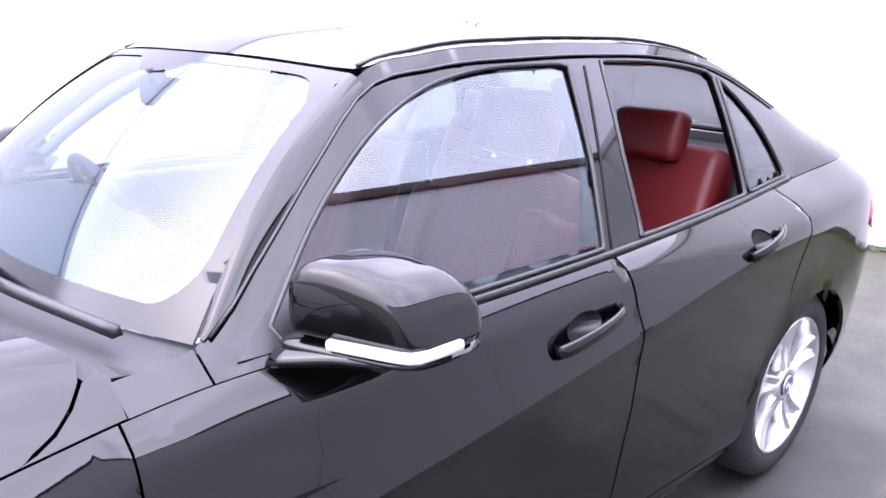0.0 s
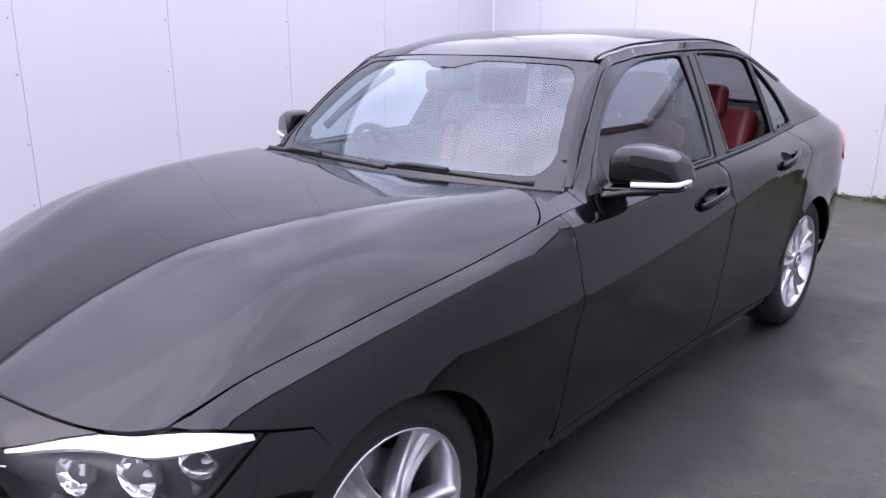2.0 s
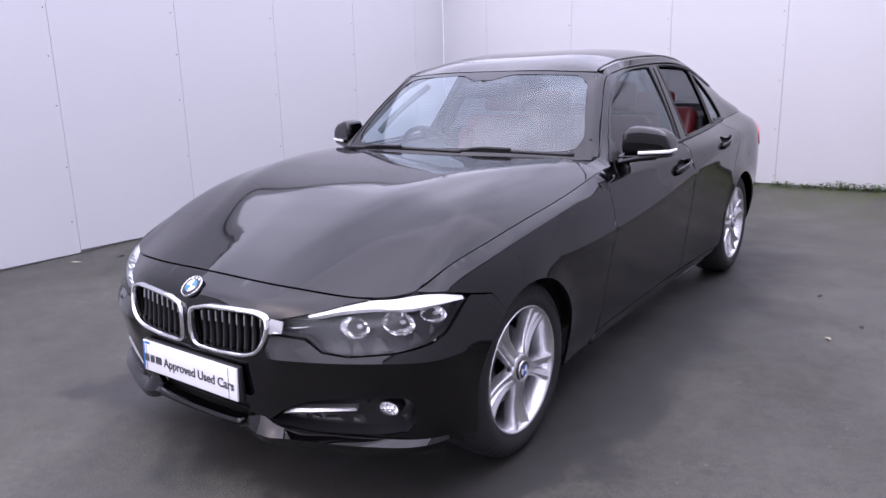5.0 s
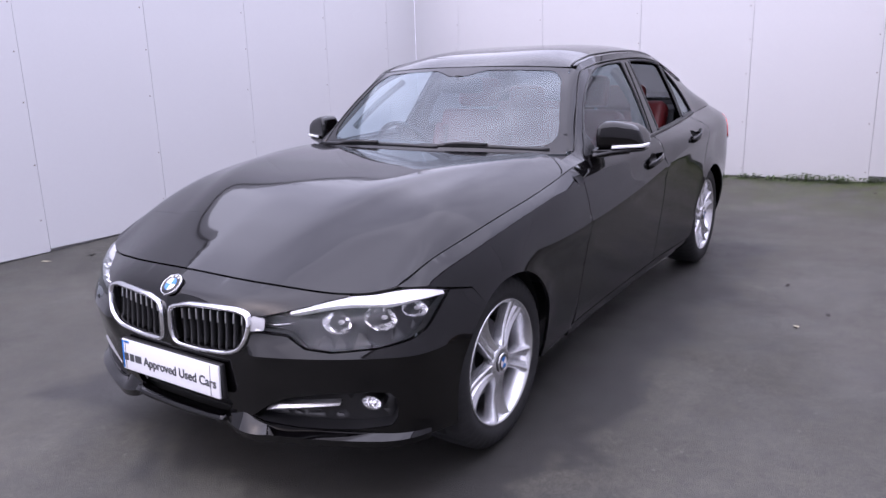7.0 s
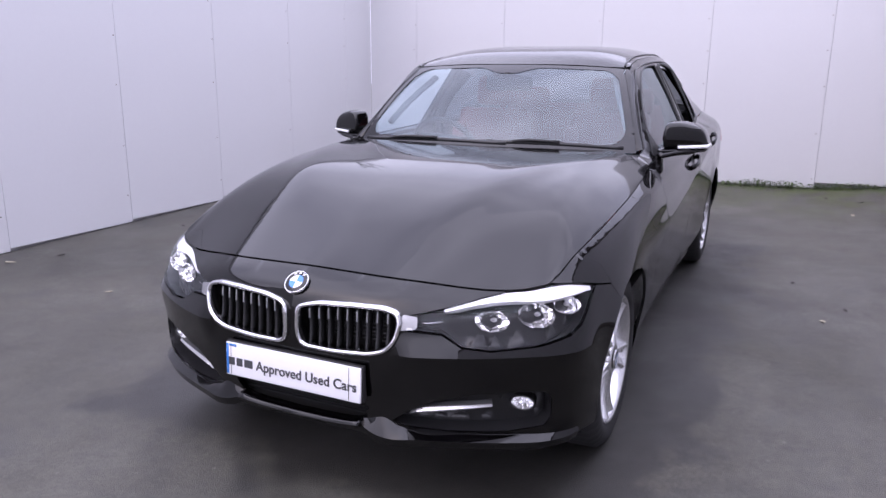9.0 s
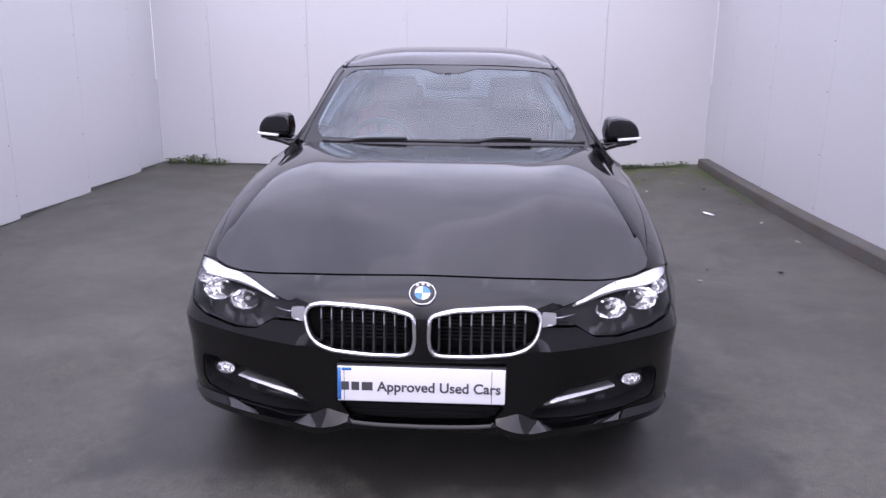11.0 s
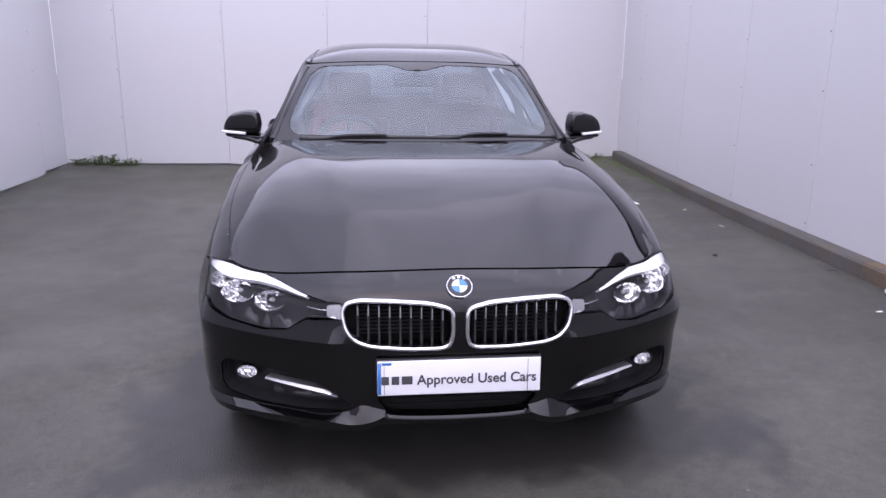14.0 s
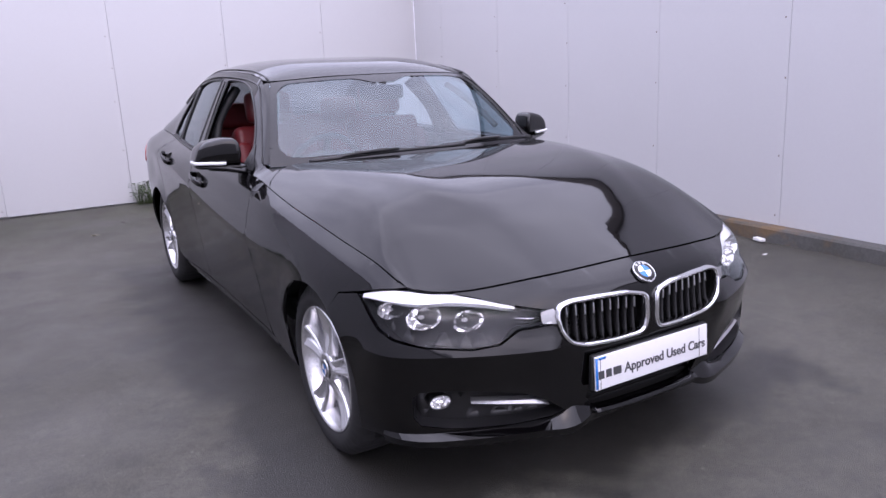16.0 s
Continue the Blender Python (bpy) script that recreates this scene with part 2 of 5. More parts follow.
def grid(fn, nu, nv):
    """A sheet from fn(u, v), u and v from 0 to 1."""
    bm = bmesh.new()
    g = [[bm.verts.new(fn(i / nu, j / nv)) for j in range(nv + 1)] for i in range(nu + 1)]
    for i in range(nu):
        for j in range(nv):
            bm.faces.new((g[i][j], g[i + 1][j], g[i + 1][j + 1], g[i][j + 1]))
    return bm


def join(*bms):
    out = bmesh.new()
    for b in bms:
        me = bpy.data.meshes.new("joined")
        b.to_mesh(me)
        b.free()
        out.from_mesh(me)
        bpy.data.meshes.remove(me)
    return out


def put_at(bm, m):
    bmesh.ops.transform(bm, matrix=m, verts=bm.verts)
    return bm


# ---- the yard: tarmac floor, three panelled walls, kerb ----
SLOPE, DROP = 0.0188, -0.041
LEFT, RIGHT, BACK, TOP = -3.73, 2.90, 5.97, 3.2


def floor_z(y, x=0.0):
    """The tarmac falls gently towards the open end of the bay, and rises a little to the walls on both sides."""
    rise = math.tan(SLOPE) * y + 0.013 * max(0.0, y - 2.8) ** 1.5
    west, east = min(1.0, max(0.0, (-x - 1.0) / 2.7)), min(1.0, max(0.0, (x - 1.0) / 1.7))
    return DROP - 0.017 + (rise if y < 6.2 else math.tan(SLOPE) * 6.2 + 0.013 * 3.4 ** 1.5) + 0.024 * west ** 2 + 0.106 * east ** 2


def tarmac():
    m = bpy.data.materials.new("damp_tarmac")
    m.use_nodes = True
    n, l = m.node_tree.nodes, m.node_tree.links
    b = n["Principled BSDF"]
    tc = n.new("ShaderNodeTexCoord")

    def noise_at(scale, detail=5.0, rough=0.55):
        t = n.new("ShaderNodeTexNoise")
        t.inputs["Scale"].default_value, t.inputs["Detail"].default_value, t.inputs["Roughness"].default_value = scale, detail, rough
        l.new(tc.outputs["Object"], t.inputs["Vector"])
        return t.outputs["Fac"]

    def span(v, a, b2, c, d):
        r = n.new("ShaderNodeMapRange")
        for key, val in zip(("From Min", "From Max", "To Min", "To Max"), (a, b2, c, d)):
            r.inputs[key].default_value = val
        l.new(v, r.inputs["Value"])
        return r.outputs["Result"]

    def blend(f, a, b2, kind="MIX"):
        x = n.new("ShaderNodeMix")
        x.data_type, x.blend_type = "RGBA", kind
        for sock, val in ((x.inputs[0], f), (x.inputs[6], a), (x.inputs[7], b2)):
            if isinstance(val, (float, tuple)):
                sock.default_value = val
            else:
                l.new(val, sock)
        return x.outputs[2]

    stones = n.new("ShaderNodeTexVoronoi")
    stones.inputs["Scale"].default_value = 260
    l.new(tc.outputs["Object"], stones.inputs["Vector"])
    col = blend(span(noise_at(260, 3), 0.3, 0.7, 0, 1), (0.020, 0.019, 0.015, 1), (0.106, 0.102, 0.082, 1))
    col = blend(span(noise_at(0.9, 6), 0.35, 0.65, 0.0, 0.55), col, (0.122, 0.117, 0.094, 1))
    col = blend(span(noise_at(2.3, 6, 0.65), 0.55, 0.75, 0.0, 0.6), col, (0.030, 0.030, 0.031, 1))
    col = blend(span(noise_at(17, 8, 0.75), 0.36, 0.60, 0.38, 0.0), col, (0.020, 0.020, 0.020, 1))
    col = blend(span(noise_at(80, 6, 0.8), 0.38, 0.55, 0.45, 0.0), col, (0.014, 0.014, 0.013, 1))
    flecks = n.new("ShaderNodeTexVoronoi")
    flecks.inputs["Scale"].default_value = 9.0
    l.new(tc.outputs["Object"], flecks.inputs["Vector"])
    col = blend(span(flecks.outputs["Distance"], 0.05, 0.075, 0.4, 0.0), col, (0.20, 0.19, 0.17, 1))
    grit = n.new("ShaderNodeTexVoronoi")
    grit.inputs["Scale"].default_value = 42.0
    l.new(tc.outputs["Object"], grit.inputs["Vector"])
    col = blend(span(grit.outputs["Distance"], 0.07, 0.12, 0.35, 0.0), col, (0.21, 0.20, 0.18, 1))
    # ragged dark patch round the parked car: damp, with its contact shade painted in
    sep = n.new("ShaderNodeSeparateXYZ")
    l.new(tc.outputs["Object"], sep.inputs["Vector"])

    def sums(kind, a, b2):
        q = n.new("ShaderNodeMath")
        q.operation = kind
        for sock, val in zip(q.inputs, (a, b2)):
            if isinstance(val, float):
                sock.default_value = val
            else:
                l.new(val, sock)
        return q.outputs[0]

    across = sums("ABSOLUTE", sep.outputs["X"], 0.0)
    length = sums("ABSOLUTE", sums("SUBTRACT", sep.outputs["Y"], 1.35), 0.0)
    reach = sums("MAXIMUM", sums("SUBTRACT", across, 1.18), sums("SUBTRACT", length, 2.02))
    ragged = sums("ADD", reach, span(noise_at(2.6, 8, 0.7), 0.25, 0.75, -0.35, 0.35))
    damp_and_shade = span(ragged, -0.07, 0.09, 0.8, 0.0)
    col = blend(damp_and_shade, col, (0.020, 0.019, 0.018, 1))
    # moss and green film close to the back wall
    near = n.new("ShaderNodeMath")
    near.operation = "MULTIPLY"
    l.new(span(sep.outputs["Y"], 4.2, 5.7, 0, 1), near.inputs[0])
    l.new(span(noise_at(4.5, 7, 0.65), 0.40, 0.58, 0, 0.95), near.inputs[1])
    corner = n.new("ShaderNodeMath")
    corner.operation = "MULTIPLY"
    l.new(near.outputs[0], corner.inputs[0])
    l.new(span(sep.outputs["X"], 0.0, 1.6, 0.25, 1), corner.inputs[1])
    col = blend(corner.outputs[0], col, (0.058, 0.072, 0.016, 1))
    l.new(col, b.inputs["Base Color"])
    l.new(sums("SUBTRACT", span(noise_at(1.4, 5), 0.35, 0.65, 0.42, 0.72), sums("MULTIPLY", damp_and_shade, 0.12)), b.inputs["Roughness"])
    bump = n.new("ShaderNodeBump")
    bump.inputs["Strength"].default_value, bump.inputs["Distance"].default_value = 0.6, 0.003
    l.new(stones.outputs["Distance"], bump.inputs["Height"])
    l.new(bump.outputs["Normal"], b.inputs["Normal"])
    return m


def wall_paint():
    m = material("white_painted_board", (0.55, 0.55, 0.562), 0.38, scale=55, spread=0.02, relief=0.0006, blotch=0.10, blotch_scale=0.9, grain=(0.80, 0.80, 0.78))
    return m


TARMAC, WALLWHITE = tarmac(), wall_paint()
CONCRETE = material("weathered_concrete", (0.115, 0.108, 0.098), 0.85, scale=70, spread=0.35, relief=0.003, blotch=0.6, blotch_scale=5, grain=(0.45, 0.47, 0.38))
ys = [-60, -30, -14, -8] + [-6 + 0.4 * i for i in range(33)] + [10, 16, 30, 60]
xs = [-60, -20, -8, -5] + [-4 + 0.3 * i for i in range(25)] + [5, 8, 20, 60]
ground = tagged(part("ground", grid(lambda u, v: (xs[round(u * (len(xs) - 1))], ys[round(v * (len(ys) - 1))], floor_z(ys[round(v * (len(ys) - 1))], xs[round(u * (len(xs) - 1))])), len(xs) - 1, len(ys) - 1), TARMAC), "damp dark grey tarmac with patchy stains and painted shade round the car", "ground", kind="structure")


SEAM = material("shaded_joint", (0.30, 0.30, 0.31), 0.7, scale=20, spread=0.2)
FASCIA = material("dark_brown_fascia", (0.055, 0.038, 0.028), 0.6, scale=40, spread=0.3, relief=0.002, blotch=0.5, blotch_scale=2)
RUST = material("rusty_screw", (0.20, 0.17, 0.15), 0.7, scale=200, spread=0.4)


def wall(name, a, b, seams, thick=0.09):
    """A wall of tall white boards along a to b, each board a piece with fine open joints."""
    a, b = Vector((*a, 0)), Vector((*b, 0))
    d = (b - a).normalized()
    inward = Vector((-d.y, d.x, 0))
    core = tagged(part(name, box((b - a).length, thick, TOP + 0.3, 0, at=(0, 0, 0)), SEAM), "tall white panelled boundary wall with fine vertical joints", "wall", kind="structure")
    turn = Matrix(((d.x, inward.x, 0, 0), (d.y, inward.y, 0, 0), (0, 0, 1, 0), (0, 0, 0, 1)))
    core.matrix_basis = Matrix.Translation((a + b) / 2 - inward * (thick / 2 + 0.014) + Vector((0, 0, (TOP - 0.3) / 2 - 0.004))) @ turn
    cuts = [0.0, *seams, (b - a).length]
    for s0, s1 in zip(cuts, cuts[1:]):
        w = s1 - s0 - 0.0025
        mid = a + d * (s0 + s1) / 2
        foot = floor_z(mid.y, mid.x) + 0.016
        board = part("panel", box(w, 0.012, TOP - foot, 0.002, 1), WALLWHITE, core, smooth=False)
        board.matrix_basis = core.matrix_basis.inverted() @ Matrix.Translation(mid - inward * 0.006 + Vector((0, 0, (TOP + foot) / 2))) @ turn
        for h in (0.22, 0.68, 1.2, 1.57, 1.9, 2.4):
            screw = part("screw", lathe([(-0.002, 0.0065), (0.002, 0.006), (0.003, 0.003), (0.003, 0.0005)], 10), RUST, core)
            screw.matrix_basis = core.matrix_basis.inverted() @ facing(a + d * (s0 + 0.03 + 0.012 * math.sin(9 * h + s0)) + Vector((0, 0, h + 0.03 * math.sin(5 * s0 + 3 * h))), inward) if s0 > 0 else Matrix.Translation((0, 0, -9))
            if s0 == 0:
                bpy.data.objects.remove(screw)
    cap = part("capping", box((b - a).length, 0.16, 0.11, 0.01, 2), FASCIA if name == "wall_east" else WALLWHITE, core, "fascia along the wall top")
    cap.matrix_basis = core.matrix_basis.inverted() @ Matrix.Translation((a + b) / 2 + Vector((0, 0, TOP + 0.045)) - inward * 0.05) @ turn
    return core


def facing(p, n, spin=0.0):
    """A pose at p whose x axis points along n."""
    q = Vector(n).to_track_quat("X", "Z").to_matrix().to_4x4()
    return Matrix.Translation(p) @ q @ Matrix.Rotation(spin, 4, "X")


wall("wall_west", (LEFT, BACK), (LEFT, -6.0), [BACK - y for y in (5.36, 4.22, 3.04, 1.90, 0.78, -0.36, -1.5, -2.64, -3.78, -4.92)])
wall("wall_north", (RIGHT, BACK), (LEFT, BACK), [RIGHT - x for x in (1.65, 0.49, -0.68, -1.87, -3.05)])
wall("wall_east", (RIGHT, -6.0), (RIGHT, BACK), [y + 6.0 for y in (-5.0, -3.86, -2.7, -1.56, -0.42, 0.74, 1.90, 3.02, 4.16, 5.3)])
KERBSTONE = material("stained_kerb_concrete", (0.088, 0.087, 0.083), 0.85, scale=60, spread=0.4, relief=0.003, blotch=0.7, blotch_scale=2.5, grain=(0.58, 0.57, 0.48))
kn, kl = KERBSTONE.node_tree.nodes, KERBSTONE.node_tree.links
rust_noise, rust_range, rust_mix = kn.new("ShaderNodeTexNoise"), kn.new("ShaderNodeMapRange"), kn.new("ShaderNodeMix")
rust_noise.inputs["Scale"].default_value, rust_noise.inputs["Detail"].default_value = 5.0, 8.0
rust_range.inputs["From Min"].default_value, rust_range.inputs["From Max"].default_value = 0.44, 0.60
rust_range.inputs["To Max"].default_value = 0.55
rust_mix.data_type = "RGBA"
rust_mix.inputs[7].default_value = (0.20, 0.115, 0.04, 1)
kerb_shader = kn["Principled BSDF"].inputs["Base Color"]
kl.new(kerb_shader.links[0].from_socket, rust_mix.inputs[6])
kl.new(rust_noise.outputs["Fac"], rust_range.inputs["Value"])
# one rusty stretch where water has run down
kerb_at, kerb_axes, near_stain, stain = kn.new("ShaderNodeTexCoord"), kn.new("ShaderNodeSeparateXYZ"), kn.new("ShaderNodeMath"), kn.new("ShaderNodeMapRange")
kl.new(kerb_at.outputs["Object"], kerb_axes.inputs["Vector"])
kl.new(kerb_at.outputs["Object"], rust_noise.inputs["Vector"])
near_stain.operation = "COMPARE"
near_stain.inputs[1].default_value, near_stain.inputs[2].default_value = 0.68, 0.42
kl.new(kerb_axes.outputs["Y"], near_stain.inputs[0])
stain.inputs["To Min"].default_value, stain.inputs["To Max"].default_value = 0.25, 1.0
kl.new(near_stain.outputs[0], stain.inputs["Value"])
rust_share = kn.new("ShaderNodeMath")
rust_share.operation = "MULTIPLY"
kl.new(rust_range.outputs["Result"], rust_share.inputs[0])
kl.new(stain.outputs["Result"], rust_share.inputs[1])
kl.new(rust_share.outputs[0], rust_mix.inputs[0])
kl.new(rust_mix.outputs[2], kerb_shader)
kerb_path = [(RIGHT - 0.064, -6.0 + (BACK + 5.8) * i / 40, floor_z(-6.0 + (BACK + 5.8) * i / 40, RIGHT)) for i in range(41)]
KERB = [(-0.066, -0.10), (0.066, -0.10), (0.064, 0.082), (0.052, 0.097), (-0.052, 0.099), (-0.064, 0.084)]
tagged(part("kerb", sweep(kerb_path, KERB, up=(0, 0, 1)), KERBSTONE, smooth=False), "low weathered concrete kerb along the wall foot", "kerb", kind="structure")


# ---- the car: level curves round the half body, from the nose centre along the flank to the tail ----
# (s, x, y, z): s is y along the flank; ahead of -0.3 it runs round the front corner to -1.35 at the nose centre
AXLE, BASE, RIM_Z, ARCH = 0.0, 2.81, 0.313, 0.346
L0 = [(-1.35, 0, -0.735, 0.20), (-0.985, 0.365, -0.718, 0.20), (-0.70, 0.65, -0.605, 0.205), (-0.49, 0.805, -0.485, 0.21), (-0.3, 0.862, -0.30, 0.19), (0, 0.86, 0, 0.18), (0.71, 0.815, 0.71, 0.175), (1.72, 0.815, 1.72, 0.175), (2.81, 0.84, 2.81, 0.19), (3.4, 0.8, 3.36, 0.24), (3.85, 0.6, 3.62, 0.26), (4.45, 0, 3.68, 0.26)]
L1 = [(-1.35, 0, -0.752, 0.28), (-0.985, 0.365, -0.731, 0.28), (-0.70, 0.664, -0.612, 0.285), (-0.49, 0.823, -0.487, 0.285), (-0.3, 0.882, -0.30, 0.28), (0, 0.884, 0, 0.28), (0.55, 0.850, 0.55, 0.285), (1.2, 0.842, 1.2, 0.285), (1.9, 0.846, 1.9, 0.29), (2.81, 0.882, 2.81, 0.30), (3.4, 0.835, 3.36, 0.33), (3.85, 0.63, 3.65, 0.34), (4.45, 0, 3.71, 0.34)]
L2 = [(-1.35, 0, -0.768, 0.42), (-0.985, 0.365, -0.741, 0.42), (-0.70, 0.669, -0.615, 0.42), (-0.49, 0.828, -0.487, 0.42), (-0.3, 0.886, -0.30, 0.42), (0, 0.892, 0, 0.43), (0.55, 0.868, 0.55, 0.435), (1.2, 0.862, 1.2, 0.44), (1.9, 0.866, 1.9, 0.45), (2.81, 0.896, 2.81, 0.46), (3.4, 0.855, 3.36, 0.49), (3.85, 0.65, 3.66, 0.5), (4.45, 0, 3.72, 0.5)]
L3 = [(-1.35, 0, -0.776, 0.560), (-0.985, 0.365, -0.744, 0.548), (-0.70, 0.668, -0.611, 0.535), (-0.49, 0.824, -0.485, 0.535), (-0.3, 0.880, -0.30, 0.555), (0, 0.890, 0, 0.59), (0.55, 0.886, 0.55, 0.58), (1.2, 0.886, 1.2, 0.60), (1.72, 0.888, 1.72, 0.625), (2.81, 0.898, 2.81, 0.68), (3.4, 0.865, 3.36, 0.7), (3.85, 0.66, 3.65, 0.71), (4.45, 0, 3.71, 0.71)]
L4 = [(-1.35, 0, -0.768, 0.648), (-0.985, 0.365, -0.728, 0.643), (-0.70, 0.650, -0.592, 0.632), (-0.49, 0.792, -0.475, 0.645), (-0.3, 0.844, -0.30, 0.675), (0, 0.884, 0, 0.705), (0.35, 0.897, 0.35, 0.694), (0.71, 0.901, 0.71, 0.703), (1.2, 0.903, 1.2, 0.734), (1.72, 0.904, 1.72, 0.790), (2.2, 0.904, 2.2, 0.850), (2.5, 0.902, 2.5, 0.876), (2.81, 0.897, 2.81, 0.890), (3.4, 0.85, 3.36, 0.895), (3.85, 0.66, 3.62, 0.89), (4.45, 0, 3.68, 0.89)]
L5 = [(-1.35, 0, -0.738, 0.70), (-0.985, 0.362, -0.695, 0.69), (-0.70, 0.637, -0.570, 0.668), (-0.49, 0.764, -0.466, 0.692), (-0.3, 0.808, -0.30, 0.735), (0, 0.847, 0, 0.790), (0.30, 0.862, 0.30, 0.828), (0.50, 0.866, 0.50, 0.854), (0.71, 0.864, 0.71, 0.880), (1.2, 0.872, 1.2, 0.900), (1.72, 0.874, 1.72, 0.915), (2.35, 0.865, 2.35, 0.928), (2.81, 0.845, 2.81, 0.95), (3.4, 0.79, 3.36, 0.975), (3.85, 0.62, 3.58, 0.98), (4.45, 0, 3.64, 0.98)]
L6 = [(-1.35, 0, -0.665, 0.738), (-0.985, 0.36, -0.632, 0.724), (-0.70, 0.617, -0.540, 0.702), (-0.49, 0.728, -0.455, 0.720), (-0.3, 0.764, -0.30, 0.776), (-0.1, 0.792, -0.1, 0.817), (0.1, 0.807, 0.1, 0.849), (0.30, 0.814, 0.30, 0.873), (0.45, 0.814, 0.45, 0.892), (0.60, 0.811, 0.60, 0.913), (0.72, 0.808, 0.72, 0.930), (0.84, 0.807, 0.84, 0.941), (0.95, 0.810, 0.95, 0.944), (1.2, 0.822, 1.2, 0.947), (1.72, 0.828, 1.72, 0.957), (2.35, 0.795, 2.35, 0.972), (2.86, 0.750, 2.86, 0.99), (3.4, 0.715, 3.36, 1.012), (3.85, 0.58, 3.54, 1.012), (4.45, 0, 3.6, 1.01)]
WIDTH = 1.013
LEVELS = [[(q, x * WIDTH, y, z) for q, x, y, z in level] for level in (L0, L1, L2, L3, L4, L5, L6)]
L4, L6 = LEVELS[4], LEVELS[6]


def body(s, v):
    """A point of the flank and nose: s along, v from 0 (sill) to 6 (bonnet edge or waistline)."""
    x, y, z = hermite([(i, *hermite(lv, s)) for i, lv in enumerate(LEVELS)], v)
    if -1.02 < s < -0.36:
        # a keen ledge under the headlamps
        out = 0.022 * min(1.0, (s + 1.02) / 0.06, (-0.36 - s) / 0.12)
        up = z - 0.527
        out *= max(0.0, 1 - up / 0.055) if up > 0 else max(0.0, 1 + up / 0.11)
        d = math.hypot(x, y)
        x, y = x + out * (x / d) * 0.6, y + out * (y / d)
    if s > 0.1:
        # the sharp flank crease and the hollow below it
        line = hermite(L4, s)[2]
        fade = min(1.0, (s - 0.1) / 0.5) * min(1.0, max(0.0, (3.25 - s) / 0.4))
        x += fade * 0.007 * max(0.0, 1 - abs(z - line) / (0.045 if z > line else 0.07))
        # a shallow hollow between the crease and the windows
        fade = min(1.0, max(0.0, (s - 0.45) / 0.4)) * min(1.0, max(0.0, (2.5 - s) / 0.6))
        x -= fade * 0.004 * math.exp(-((z - 0.850) / 0.034) ** 2)
    for centre in (AXLE, BASE):
        # a soft flare round the wheel arch
        r = math.hypot(s - centre, max(0.0, z - RIM_Z))
        x += 0.013 * max(0.0, 1 - max(0.0, r - ARCH) / 0.12) ** 2 * min(1.0, max(0.0, (s - centre + 0.34) / 0.14)) * min(1.0, max(0.0, (z - RIM_Z) / 0.15))
    return (x, y, z)


def at_height(s, z):
    """The v at which the body stands z above the ground."""
    lo, hi = 0.0, 6.0
    for _ in range(26):
        mid = (lo + hi) / 2
        lo, hi = (mid, hi) if body(s, mid)[2] < z else (lo, mid)
    return lo


def body_z(s, z):
    return body(s, at_height(s, z))


def along(x, z):
    """The s on the nose at half width x."""
    lo, hi = -1.35, -0.3
    for _ in range(26):
        mid = (lo + hi) / 2
        lo, hi = (mid, hi) if body_z(mid, z)[0] < x else (lo, mid)
    return lo


def nose(pairs):
    """An outline on the nose from half width and height."""
    return [(along(x, z), z) for x, z in pairs]


def arch(cy, r, a0, a1, n=26):
    return [(cy + r * math.cos(radians(a0 + (a1 - a0) * i / n)), RIM_Z + r * math.sin(radians(a0 + (a1 - a0) * i / n))) for i in range(n + 1)]


def steps(a, b, d=0.03):
    n = max(1, round(abs(b - a) / d))
    return [a + (b - a) * i / n for i in range(n + 1)]


def crease_line(a, b):
    """The flank crease from a to b, as an edge for the panels."""
    return [(q, hermite(L4, q)[2]) for q in steps(a, b, 0.02)]


def top_z(s):
    return hermite(L6, s)[2] - 0.0015


car = empty("car", pose(0, 0, DROP, math.degrees(SLOPE), 0, 0))
tagged(car, "glossy black four-door saloon with red leather seats, parked on tarmac", "car")



def oval(cy, cz, a, b, n=20):
    return [(cy + a * math.cos(2 * math.pi * i / n), cz + b * math.sin(2 * math.pi * i / n)) for i in range(n)]


lamp_low = [(-0.31, 0.688), (-0.36, 0.655), (-0.44, 0.597), (-0.50, 0.575), (-0.62, 0.555), (-0.76, 0.546), (-0.83, 0.556), (-0.88, 0.592), (-0.975, 0.601)]
lamp_top = [(-0.975, 0.644), (-0.87, 0.667), (-0.78, 0.688), (-0.70, 0.700)]


def lamp_outline():
    crest = [(s, top_z(s) - 0.001) for s in (-0.66, -0.60, -0.55, -0.50)]
    return lamp_low + lamp_top + crest + [(-0.47, 0.716), (-0.40, 0.709)]


def shrink(loop, d):
    """An outline moved inwards by d."""
    n = len(loop)
    area = sum(loop[i - 1][0] * loop[i][1] - loop[i][0] * loop[i - 1][1] for i in range(n))
    out = []
    for i, p in enumerate(loop):
        a, b = Vector(loop[i - 1]), Vector(loop[(i + 1) % n])
        t = (b - a).normalized()
        nrm = Vector((-t.y, t.x)) * (1 if area > 0 else -1)
        out.append(tuple(Vector(p) + nrm * d))
    return out


KIDNEY = [(0.024, 0.640), (0.10, 0.656), (0.22, 0.662), (0.315, 0.662), (0.357, 0.650), (0.368, 0.622), (0.358, 0.572), (0.330, 0.536), (0.28, 0.520), (0.15, 0.511), (0.055, 0.512), (0.030, 0.524), (0.021, 0.56)]
FOG = [(0.335, 0.298), (0.40, 0.346), (0.47, 0.380), (0.58, 0.402), (0.70, 0.410), (0.768, 0.406), (0.786, 0.385), (0.786, 0.318), (0.768, 0.290), (0.68, 0.276), (0.50, 0.274), (0.38, 0.283)]
INTAKE = [(0.0, 0.352), (0.24, 0.352), (0.262, 0.330), (0.235, 0.290), (0.19, 0.272), (0.0, 0.268)]

